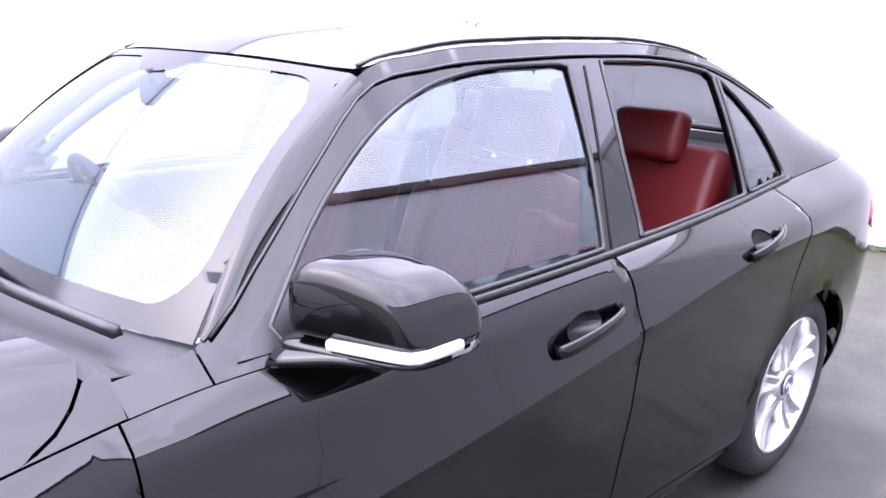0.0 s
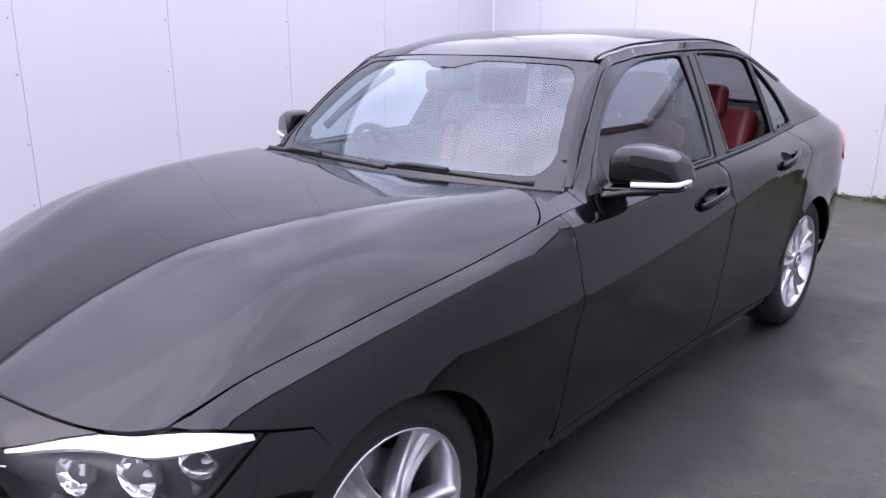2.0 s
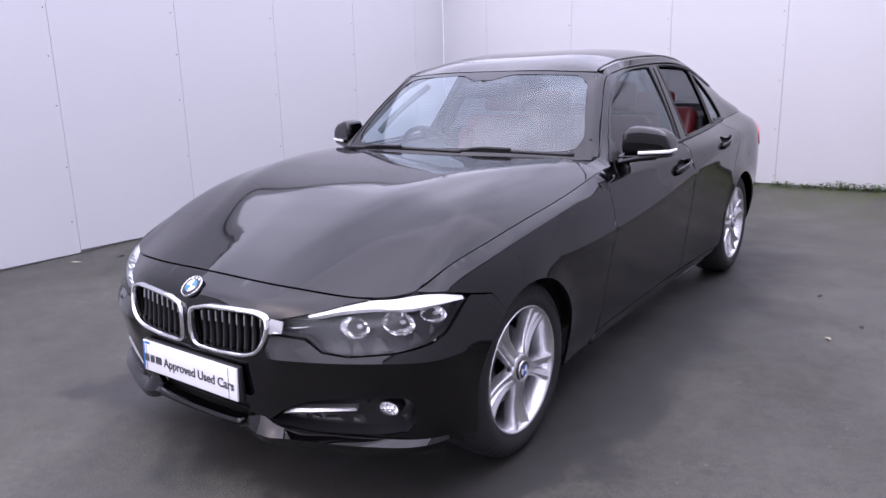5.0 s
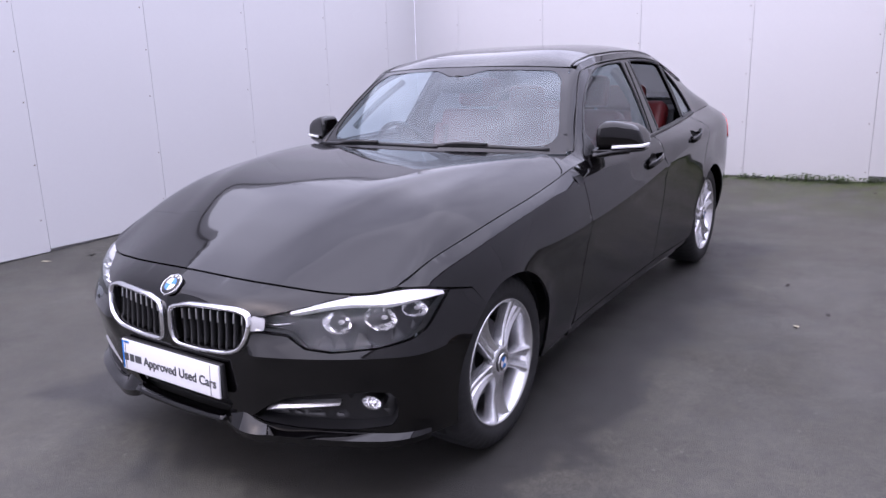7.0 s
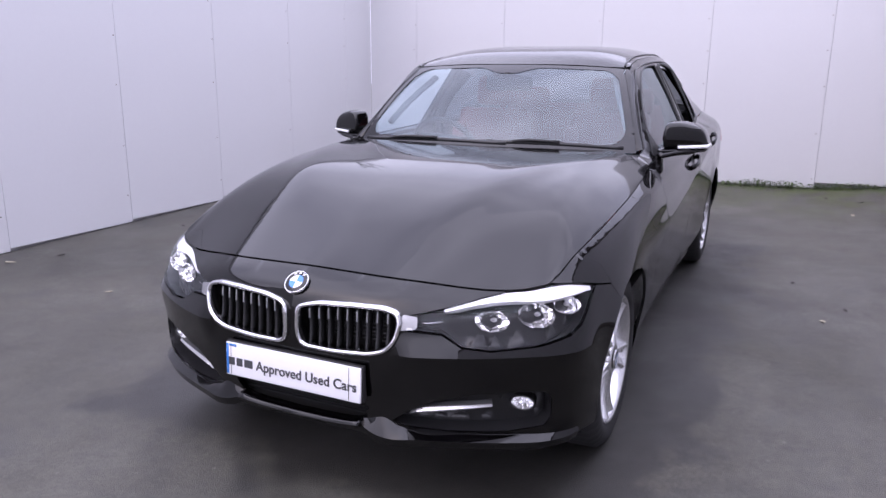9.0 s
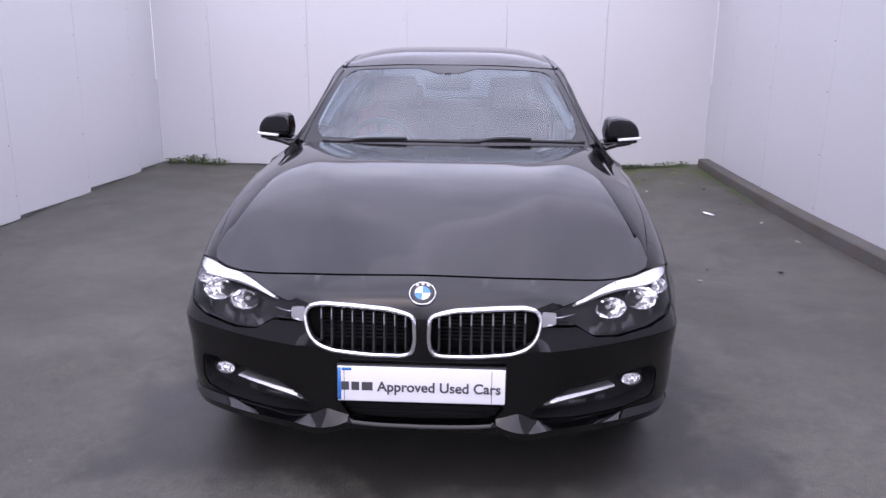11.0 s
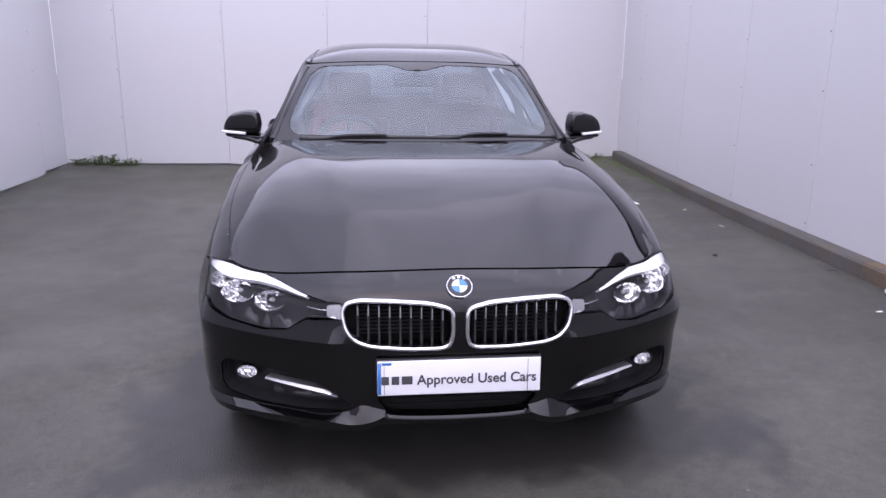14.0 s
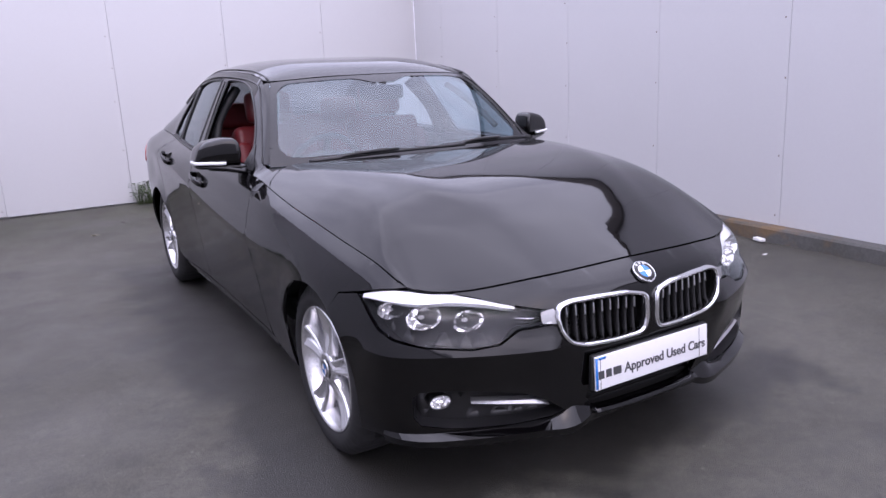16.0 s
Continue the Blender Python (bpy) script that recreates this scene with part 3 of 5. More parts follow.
for side in (False, True):
    k = nose(KIDNEY)
    fog = nose(FOG)
    # bumper with the nose panel
    low = [(-1.35 + i * 0.05, 0.232) for i in range(20)]
    outline = low + [(-0.3405, 0.225)] + arch(AXLE, ARCH, 195, 122, 16) + [(-0.22, 0.668), (-0.305, 0.684)]
    outline += [(s, z - 0.003) for s, z in lamp_low] + lamp_top + [(s, top_z(s)) for s in steps(-0.72, -1.35)] + nose(INTAKE)
    part("bumper", panel(body_z, outline, [k, fog], 0.022, 0.02, side, crease=[(q, 0.527) for q in steps(-1.0201, -0.3701, 0.02)]), PAINT, car)
    # front wing
    wing = [(s, top_z(s)) for s in steps(-0.487, 0.7166)]
    wing += [(0.7168, 0.905), (0.716, 0.80), (0.712, 0.60), (0.702, 0.40), (0.687, 0.30), (0.66, 0.205)]
    wing = wing[::-1]
    outline = [(0.66, 0.205), *[(p[0], p[1]) for p in arch(AXLE, ARCH, -18, 122, 30)], (-0.22, 0.673), (-0.302, 0.690), (-0.40, 0.712), (-0.47, 0.718)] + wing[::-1][:-1]
    part("front_wing", panel(body_z, outline, (), 0.015, 0.012, side, crease=crease_line(0.14, 0.70)), PAINT, car)
    # doors
    front = [(0.7205, 0.905), (0.72, 0.80), (0.716, 0.60), (0.706, 0.40), (0.692, 0.30), (0.69, 0.235), (1.80, 0.235), (1.808, 0.40), (1.80, 0.60), (1.775, 0.80)]
    front += [(s, top_z(s)) for s in steps(1.755, 0.721)]
    fd = part("front_door", panel(body_z, front, [oval(1.590, 0.856, 0.058, 0.030)], 0.024, 0.014, side, crease=crease_line(0.728, 1.77)), PAINT, car, "front door with body-coloured pull handle")
    rear = [(1.806, 0.235), (2.42, 0.235)] + arch(BASE, 0.375, 192, 133, 12) + [(2.60, 0.75), (2.66, 0.88)]
    rear += [(s, top_z(s)) for s in steps(2.68, 1.763)] + [(1.782, 0.80), (1.807, 0.60), (1.815, 0.40)]
    rd = part("rear_door", panel(body_z, rear, [oval(2.365, 0.898, 0.055, 0.028)], 0.024, 0.014, side, crease=crease_line(1.81, 2.22)), PAINT, car, "rear door with body-coloured pull handle")
    # sill and rear quarter
    sill = [(0.655, 0.178), (2.47, 0.185), (2.43, 0.229), (1.5, 0.229), (0.665, 0.229)]
    part("sill", panel(body_z, sill, (), 0.03, 0.03, side), PAINT, car)
    quarter = [(2.44, 0.23), *arch(BASE, ARCH, 193, -12, 36), (3.25, 0.25), (3.6, 0.27), (4.0, 0.28), (4.44, 0.28)]
    quarter += [(s, top_z(s)) for s in steps(4.44, 2.69)] + [(2.67, 0.88), (2.61, 0.75), (2.545, 0.592), (2.47, 0.47), (2.43, 0.36)]
    part("rear_quarter_panel", panel(body_z, quarter, (), 0.035, 0.012, side), PAINT, car)


# ---- bonnet, windscreen, roof ----
def edge_of(y):
    return hermite(L6, y)


def front_edge(x):
    ax = min(0.735, abs(x))
    lo, hi = -1.35, -0.49
    for _ in range(24):
        mid = (lo + hi) / 2
        lo, hi = (mid, hi) if hermite(L6, mid)[0] < ax else (lo, mid)
    return hermite(L6, lo)


SPINE = [(-0.67, 0.738), (-0.60, 0.769), (-0.50, 0.812), (-0.35, 0.876), (-0.15, 0.944), (0.10, 0.984), (0.35, 1.0), (0.62, 1.003), (0.80, 0.999)]


def soft_min(a, b, k=0.02):
    h = max(k - abs(a - b), 0.0) / k
    return min(a, b) - h * h * k / 4


def bonnet_at(x, y):
    """Domed between the wings, dropping quickly to the nose line, with two soft power folds."""
    fy, fz = front_edge(x)[1:]
    half, _, ez = edge_of(max(y, -0.45))
    t = min(1.0, abs(x) / half)
    lift = max(0.0, y - fy)
    far = hermite(SPINE, y)[0]
    near = hermite(SPINE, lift - 0.665)[0] + (fz - 0.738) * max(0.0, 1 - lift / 0.7) ** 2
    w = min(1.0, lift / 1.1)
    w = w * w * (3 - 2 * w)
    top = near * (1 - w) + far * w
    beyond = abs(x) - 0.47 - 0.36 * y
    fold = 0.0075 * math.exp(-(beyond / (0.05 if beyond > 0 else 0.13)) ** 2) * (lambda q: q * q * (3 - 2 * q))(min(1.0, lift / 0.5))
    return (x, y, soft_min(top + fold, ez + (far + 0.030 - ez) * (1 - t ** 4.3) + fold * (1 - t ** 8), max(0.001, 0.05 * min(1.0, lift / 0.3, (1 - t) / 0.3))))


def both(right):
    """An outline from its right half, from the centre front to the centre back."""
    return right + [(-x, y) for x, y in reversed(right) if x > 0.001]


def rear_edge(x):
    """Where the bonnet ends before the windscreen."""
    return 0.55 + 0.15 * (abs(x) / 0.69) ** 2.1


rim = [(x, front_edge(x)[1] + 0.002) for x in steps(0, 0.715)] + [(edge_of(-0.452)[0] - 0.004, -0.452)]
rim += [(edge_of(y)[0] - 0.003, y) for y in steps(-0.43, 0.60, 0.02)]
CORNER = [(0.812, 0.622), (0.800, 0.648), (0.776, 0.675), (0.745, 0.697), (0.706, 0.708)]
rim += CORNER + [(x, rear_edge(x)) for x in (0.64, 0.56, 0.48, 0.4, 0.3, 0.2, 0.1, 0.0)]


def half_at(y):
    return edge_of(max(y, -0.45))[0]


def bonnet(p, y):
    """The bonnet over a stretched width, fine towards its rolled edges."""
    q = min(1.0, abs(p) / 0.8)
    return bonnet_at(math.copysign(half_at(y) * q * (2 - q) * 0.9985, p), y)


def stretched(x, y):
    return 0.8 * (1 - math.sqrt(max(0.0, 1 - min(1.0, x / half_at(y)))))


rim = [(stretched(x + (0.003 if -0.42 < y < 0.605 else 0), y), y) for x, y in rim]
part("bonnet", panel(bonnet, both(rim), (), 0.03, 0.015), PAINT, car, "glossy black bonnet with soft folds")


def screen_half(t):
    return 0.747 + (0.580 - 0.747) * t


def screen(x, t):
    """The windscreen: t from 0 at the base to 1 at the roof."""
    half = screen_half(t)
    q = min(1.2, abs(x) / half)
    base_y, base_z = 0.70 + 0.165 * q ** 2.2, 0.968 - 0.004 * q ** 2
    top_y, top_zz = 1.195 + 0.068 * q ** 2.2, 1.357 - 0.021 * q ** 2.4
    bulge = 0.045 * 4 * t * (1 - t)
    return (x, base_y + (top_y - base_y) * t - bulge * 0.35, base_z + (top_zz - base_z) * t + bulge * 0.55)


ws = [(0, 0.0), (0.3, 0), (0.6, 0), (0.73, 0.005)] + [(screen_half(t) - 0.003, t) for t in (0.02, 0.25, 0.5, 0.75, 0.97)] + [(0.566, 0.992), (0.3, 0.992), (0, 0.992)]
windscreen = part("windscreen", panel(screen, both(ws), (), 0.04, 0.0), GLASS, car, "raked clear windscreen with dark shaded border")

RAIL = [(0.60, 0.752, 0.945), (0.67, 0.752, 0.950), (0.76, 0.754, 0.962), (0.86, 0.755, 0.979), (0.985, 0.708, 1.088), (1.12, 0.652, 1.218), (1.25, 0.606, 1.334), (1.42, 0.592, 1.372), (1.7, 0.590, 1.392), (1.95, 0.590, 1.398), (2.3, 0.584, 1.388), (2.6, 0.584, 1.342), (2.85, 0.608, 1.252), (3.1, 0.660, 1.13), (3.40, 0.710, 1.024)]


RISE = [(0, 0.0), (0.10, 0.040), (0.25, 0.074), (0.5, 0.097), (0.75, 0.101), (1.0, 0.092), (1.25, 0.058), (1.5, -0.016), (1.7, -0.076)]


def roof(x, y):
    edge = hermite(RAIL, y)[1]
    q = min(1.0, abs(x) / 0.586)
    top = 1.358 + hermite(RISE, max(0.0, y - screen(x, 1.0)[1]))[0]
    return (x, y, top + (edge - top) * q ** 4.5)


rf = [(x, screen(x, 1.0)[1] + 0.004) for x in steps(0, 0.572)] + [(hermite(RAIL, y)[0] - 0.004, y) for y in steps(1.285, 2.56)] + [(0.50, 2.66), (0.4, 2.685), (0.3, 2.70), (0.15, 2.712), (0, 2.715)]
part("roof", panel(roof, both(rf), (), 0.045, 0.015), PAINT, car)


def pillar(side):
    """The raked screen pillar between the windscreen and the side of the cabin."""
    def skin(u, v):
        t = 0.015 + 0.97 * u
        a = Vector(screen(screen_half(t) * 0.985, t))
        b = Vector(cabin(a.y, 0.95)) + Vector((0.002, -0.002, 0.002))
        p = a.lerp(b, v) + Vector((0.3, -0.2, 0.5)) * 0.03 * v * (1 - v)
        return (-p.x if side else p.x, p.y - 0.003 * (1 - v), p.z + 0.005 * (1 - v))
    return grid(skin, 26, 6)


def cabin(y, t):
    """The side of the cabin: t from 0 at the waist to 1 at the roof rail."""
    bx, bz = hermite(L6, y)[0], hermite(L6, y)[2]
    rx, rz = hermite(RAIL, y)
    out = 0.009 * 4 * t * (1 - t) * min(1.0, max(0.0, (y - 0.8) / 0.4))
    return (bx + (rx - bx) * t + out, y, bz + (rz - bz) * t)


for side in (False, True):
    part("screen_pillar", pillar(side), PAINT, car)


def cabin_z(y, z):
    bz, rz = hermite(L6, y)[2], hermite(RAIL, y)[1]
    return cabin(y, min(1.0, max(0.0, (z - bz) / max(0.004, rz - bz))))


def rail_z(y):
    return hermite(RAIL, y)[1]


def waist(y, up=0.0):
    return (y, hermite(L6, y)[2] + up)


FRONT_GLASS = rounded([(0.955, 0.962), (1.3, 0.966), (1.735, 0.975), (1.79, 1.15), (1.834, 1.350)], 0.012, 3) + curve([(1.80, 1.351), (1.70, 1.350), (1.52, 1.338), (1.38, 1.308), (1.25, 1.250), (1.12, 1.152), (0.955, 0.988)], 30)


def side_glass(y, z):
    """The gently curved pane of the front door, set a little into its frame."""
    t = (z - 0.955) / 0.40
    return (hermite(L6, 1.4)[0] - 0.012 - 0.012 * (y - 1.4) ** 2 - 0.232 * t + 0.007 * 4 * t * (1 - t) + 0.045 * (y - 1.32) - 0.007, y, z)



REAR_GLASS = rounded([(1.878, 0.977), (2.2, 0.983), (2.475, 0.992), (2.50, 1.10), (2.538, 1.312)], 0.012, 3) + curve([(2.51, 1.322), (2.4, 1.338), (2.2, 1.353), (1.985, 1.357)], 14) + [(1.965, 1.355), (1.915, 1.15)]
QUARTER_GLASS = [(2.508, 0.994), (2.795, 1.004)] + curve([(2.806, 1.02), (2.745, 1.155), (2.66, 1.240), (2.568, 1.302)], 14) + [(2.535, 1.13)]
for side in (False, True):
    upper = [waist(y, 0.0) for y in steps(0.85, 3.36)] + [(y, rail_z(y) - 0.001) for y in steps(3.36, 0.85)]
    foot = [waist(y, 0.0) for y in (0.732, 0.78, 0.846)] + [(y, rail_z(y) - 0.001) for y in (0.846, 0.78, 0.732)]
    ledge = [(half_at(y) * 0.9985, y) for y in steps(0.604, 0.730, 0.02)] + [(0.752, 0.734), (0.735, 0.722)] + [(x + 0.003, y + 0.004) for x, y in CORNER[::-1][1:]]
    part("wing_top", panel(bonnet_at, ledge, (), 0.015, 0.012, side), PAINT, car)
    part("pillar_foot", panel(cabin_z, foot, (), 0.02, 0.012, side), PAINT, car)
    part("cabin_side", panel(cabin_z, upper, [FRONT_GLASS, REAR_GLASS, QUARTER_GLASS], 0.03, 0.02, side), PAINT, car)
    # one front and one rear window are wound down
    if side:
        part("rear_side_window", panel(cabin_z, REAR_GLASS, (), 0.04, 0.0, side, -0.006), PRIVACY, car)
    else:
        part("front_side_window", panel(side_glass, FRONT_GLASS, (), 0.03, 0.0, side), GLASS, car)
    part("quarter_window", panel(cabin_z, QUARTER_GLASS, (), 0.04, 0.0, side, -0.006), PRIVACY, car)


# ---- rear screen and boot ----
def rear_screen(x, t):
    y = 2.66 + 0.72 * t
    half, ez = hermite(RAIL, y)
    return (x, y, ez + 0.036 * (1 - 0.35 * t) * (1 - min(1.0, abs(x) / half) ** 2.4))


glass_edge = [(hermite(RAIL, 2.66 + 0.72 * t)[0] - 0.05, t) for t in steps(0.06, 0.94, 0.06)]
outer_edge = [(hermite(RAIL, 2.66 + 0.72 * t)[0] - 0.003, t) for t in steps(0.02, 1.0, 0.06)]
part("rear_screen", panel(rear_screen, both([(0, 0.06)] + glass_edge + [(0, 0.94)]), (), 0.06, 0.0), PRIVACY, car, "dark tinted rear screen")
part("rear_screen_frame", panel(rear_screen, both([(0, 0.02)] + outer_edge + [(0, 1.0)]), [both([(0, 0.06)] + glass_edge + [(0, 0.94)])], 0.05, 0.01), PAINT, car)


def boot(x, y):
    q = abs(x) / 0.68
    return (x, y, 1.036 - 0.012 * (y - 3.3) - 0.022 * q ** 2.5)


part("scuttle", box(1.51, 0.14, 0.12, 0.01, 1, at=(0, 0.695, 0.855)), PAINT, car)
part("boot_lid", panel(boot, both([(0, 3.375), (0.60, 3.375), (0.685, 3.385), (0.67, 3.44), (0.58, 3.52), (0.3, 3.575), (0, 3.585)]), (), 0.05, 0.015), PAINT, car)


# ---- wheels ----
def quarters(r, first, thick=0.0075):
    bm = bmesh.new()
    for q in (first, first + 2):
        fan = [bm.verts.new((thick, 0, 0))] + [bm.verts.new((thick, r * math.cos(math.pi / 2 * (q + i / 8)), r * math.sin(math.pi / 2 * (q + i / 8)))) for i in range(9)]
        for i in range(1, 9):
            bm.faces.new((fan[0], fan[i], fan[i + 1]))
    return bm


def wheel(name, x, y, left, turn):
    """Alloy wheel with five twin spokes in a low tyre; built facing +x."""
    hub = empty(name)
    hub.parent = car
    hub.matrix_basis = Matrix.Translation((x, y, RIM_Z)) @ (Matrix() if left else Matrix.Rotation(math.pi, 4, "Z")) @ Matrix.Rotation(radians(turn), 4, "X")
    R = 0.331
    tyre = [(-0.20, 0.215), (-0.215, 0.235), (-0.222, 0.275), (-0.215, 0.306), (-0.19, R - 0.003), (-0.11, R), (-0.03, R - 0.003), (-0.006, 0.306), (0.003, 0.275), (-0.001, 0.252), (-0.010, 0.239), (-0.022, 0.235)]
    bm = lathe(tyre, 150)
    for v in bm.verts:
        r = math.hypot(v.co.y, v.co.z)
        k = round(math.atan2(v.co.z, v.co.y) / (2 * math.pi) * 150)
        if r > 0.30 and k % 3 == 0 and (v.co.x > -0.06 or v.co.x < -0.15):
            v.co.y, v.co.z = v.co.y * (1 - 0.006 / r), v.co.z * (1 - 0.006 / r)
    part("tyre", bm, RUBBER, hub, smooth=True)
    rim = [(-0.012, 0.239), (-0.005, 0.2385), (-0.004, 0.234), (-0.012, 0.228), (-0.028, 0.222), (-0.075, 0.205), (-0.20, 0.195), (-0.20, 0.215)]
    part("rim", lathe(rim, 72), ALLOY, hub)
    disc = [(-0.10, 0.05), (-0.10, 0.150), (-0.115, 0.152), (-0.115, 0.05)]
    part("brake_disc", lathe(disc, 48), STEEL, hub)
    # flat near-black disc: painted shade behind the spokes
    part("wheel_shade", lathe([(-0.16, 0.19), (-0.16, 0.001)], 40), VOID, hub)
    cap = [(-0.040, 0.060), (-0.020, 0.062), (-0.013, 0.055), (-0.012, 0.040), (-0.016, 0.036)]
    part("wheel_centre", lathe(cap, 40), ALLOY, hub)
    badge = part("centre_cap", lathe([(-0.018, 0.037), (-0.009, 0.035), (-0.006, 0.030), (-0.005, 0.001)], 32), SATIN, hub, "small round blue and white cap")
    for first, mat in ((0, BLUE), (1, WHITE)):
        part("quarter", quarters(0.021, first, -0.0042), mat, badge)
    part("ring", lathe([(-0.0085, 0.036), (-0.004, 0.034), (-0.004, 0.030), (-0.0075, 0.029)], 32), CHROME, badge)
    for i in range(5):
        sec = [(-1, -0.045), (-1, -0.012), (-0.93, -0.004), (-0.80, 0.0), (-0.66, -0.001), (-0.50, -0.008), (-0.32, -0.010), (-0.22, -0.012), (-0.14, -0.030), (0.0, -0.034)]
        sec = sec + [(-u, d) for u, d in reversed(sec[:-1])]
        bm = bmesh.new()
        rings = []
        for q in range(13):
            t = q / 12
            r = 0.040 + (0.226 - 0.040) * t
            w = 0.025 + 0.008 * t + 0.022 * t ** 2.2
            xo = -0.012 - 0.014 * math.sin(math.pi * t) ** 0.8 + 0.002 * t
            deep = min(1.0, max(0.15, (t - 0.1) / 0.4))
            rings.append([bm.verts.new((xo + (d * deep if d > -0.04 else d), math.sqrt(max(0.0, r * r - (w * u) ** 2 * t)), w * u)) for u, d in sec])
        for a_, b_ in zip(rings, rings[1:]):
            for q in range(len(sec) - 1):
                bm.faces.new((a_[q], a_[q + 1], b_[q + 1], b_[q]))
        spoke = part("spoke", bm, ALLOY, hub)
        spoke.matrix_basis = Matrix.Rotation(radians(72 * i), 4, "X")
        bolt = part("wheel_bolt", lathe([(-0.045, 0.010), (-0.026, 0.010), (-0.022, 0.008), (-0.022, 0.001)], 12), STEEL, hub)
        bolt.matrix_basis = Matrix.Translation((0, 0.048 * math.cos(radians(72 * i + 36)), 0.048 * math.sin(radians(72 * i + 36))))
    return hub


for nm, x, y, left, turn in (("front_wheel", 0.872, AXLE, True, 54), ("front_wheel", -0.872, AXLE, False, 20), ("rear_wheel", 0.885, BASE, True, 20), ("rear_wheel", -0.885, BASE, False, 60)):
    wheel(nm, x, y, left, turn)


# wheel housings, their inner shade put into a near-black colour
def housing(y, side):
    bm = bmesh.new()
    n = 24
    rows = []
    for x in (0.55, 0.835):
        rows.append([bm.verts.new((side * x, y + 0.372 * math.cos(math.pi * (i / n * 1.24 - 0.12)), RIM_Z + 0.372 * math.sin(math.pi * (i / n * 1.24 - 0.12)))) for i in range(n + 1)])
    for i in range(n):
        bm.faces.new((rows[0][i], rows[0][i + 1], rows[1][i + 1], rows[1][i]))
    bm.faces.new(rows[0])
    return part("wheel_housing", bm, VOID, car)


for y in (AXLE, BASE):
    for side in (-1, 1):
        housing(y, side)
# floor pan in near-black, painting the shade behind the panel gaps
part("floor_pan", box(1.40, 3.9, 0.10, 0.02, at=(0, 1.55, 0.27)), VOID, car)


# ---- nose fittings ----
def pin(s, z, off=0.0, mirror=False):
    """A point on the flank or nose, off metres proud of it, and the outward direction there."""
    p = Vector(body_z(s, z))
    a = Vector(body_z(s + 0.01, z)) - Vector(body_z(s - 0.01, z))
    b = Vector(body_z(s, z + 0.01)) - Vector(body_z(s, z - 0.01))
    n = a.cross(b).normalized()
    if n.dot(p - Vector((0, 1.0, 0.5))) < 0:
        n = -n
    p = p + n * off
    return (Vector((-p.x, p.y, p.z)), Vector((-n.x, n.y, n.z))) if mirror else (p, n)


RING = [(-0.0075, -0.035), (0.0075, -0.035), (0.0078, 0.004), (0.0055, 0.011), (0.0, 0.013), (-0.005, 0.010), (-0.0075, 0.002)]
for side in (False, True):
    sg = -1 if side else 1
    loop = dense(rounded(nose(KIDNEY), 0.02, 3), 0.012)
    path = [pin(s, z, 0.002, side)[0] for s, z in loop]
    grille = part("kidney_grille", sweep(path, RING, True, (0, -1, 0)), CHROME, car, "chrome-ringed grille with dark upright slats")
    for i in range(9):
        x = 0.052 + 0.0335 * i
        top = hermite([(0.02, 0.640), (0.10, 0.656), (0.22, 0.662), (0.315, 0.660), (0.36, 0.645)], x)[0]
        low = hermite([(0.02, 0.53), (0.055, 0.512), (0.15, 0.511), (0.28, 0.520), (0.33, 0.536), (0.36, 0.575)], x)[0]
        pts = []
        for j in range(7):
            z = low + (top - low) * j / 6
            p = Vector(body_z(along(x, z), z))
            pts.append((sg * p.x, p.y + 0.022 + 0.014 * math.sin(math.pi * j / 6) * 0.6, z))
        part("slat", sweep(pts, [(-0.0035, -0.022), (0.0035, -0.022), (0.0042, 0.004), (0, 0.008), (-0.0042, 0.004)], False, (0, -1, 0)), PLASTIC, grille)
        tip = [Vector(pts[0]).lerp(Vector(pts[6]), q) + Vector((0, -0.0085, 0)) for q in (0.62, 0.70, 0.78, 0.86)]
        part("slat_tip", sweep(tip, [(-0.0026, -0.004), (0.0026, -0.004), (0.0020, 0.001), (-0.0020, 0.001)], False, (0, -1, 0)), SILVERTRIM, grille)
    for j in range(8):
        z = 0.535 + 0.013 * j
        part("cooler_bar", box(0.27, 0.006, 0.004, 0.001, 1, at=(sg * 0.185, -0.690, z)), PLASTIC, grille)
    # near-black sheet painting the shade behind the slats
    part("grille_shade", box(0.36, 0.01, 0.17, 0.002, 1, at=(sg * 0.195, -0.672, 0.588)), VOID, grille)
    ear = rounded(nose([(0.372, 0.648), (0.415, 0.640), (0.415, 0.606), (0.366, 0.600)]), 0.006, 3)
    part("grille_ear", panel(body_z, ear, (), 0.012, 0.006, side, 0.003), SILVERTRIM, grille)

badge_at, badge_n = pin(-1.35 + 0.001, 0.700, 0.001)
badge_n = Vector((0, badge_n.y, badge_n.z)).normalized()
roundel = part("badge", put_at(lathe([(-0.004, 0.041), (0.003, 0.0405), (0.006, 0.038), (0.006, 0.001)], 40), facing((0, badge_at.y, badge_at.z), badge_n)), SATIN, car, "round badge, dark ring, blue and white quarters")
part("badge_rim", put_at(lathe([(0.002, 0.0415), (0.0065, 0.041), (0.007, 0.039), (0.004, 0.0385)], 40), facing((0, badge_at.y, badge_at.z), badge_n)), CHROME, roundel)


for first, mat in ((0, BLUE), (1, WHITE)):
    part("quarter", put_at(quarters(0.0245, first), facing((0, badge_at.y, badge_at.z), badge_n)), mat, roundel)
for i in range(3):
    a = radians(60 + 30 * i)
    mark = box(0.002, 0.009, 0.008, 0.0, at=(0.0065, 0.0325 * math.cos(a), 0.0325 * math.sin(a)))
    part("mark", put_at(mark, facing((0, badge_at.y, badge_at.z), badge_n)), WHITE, roundel)

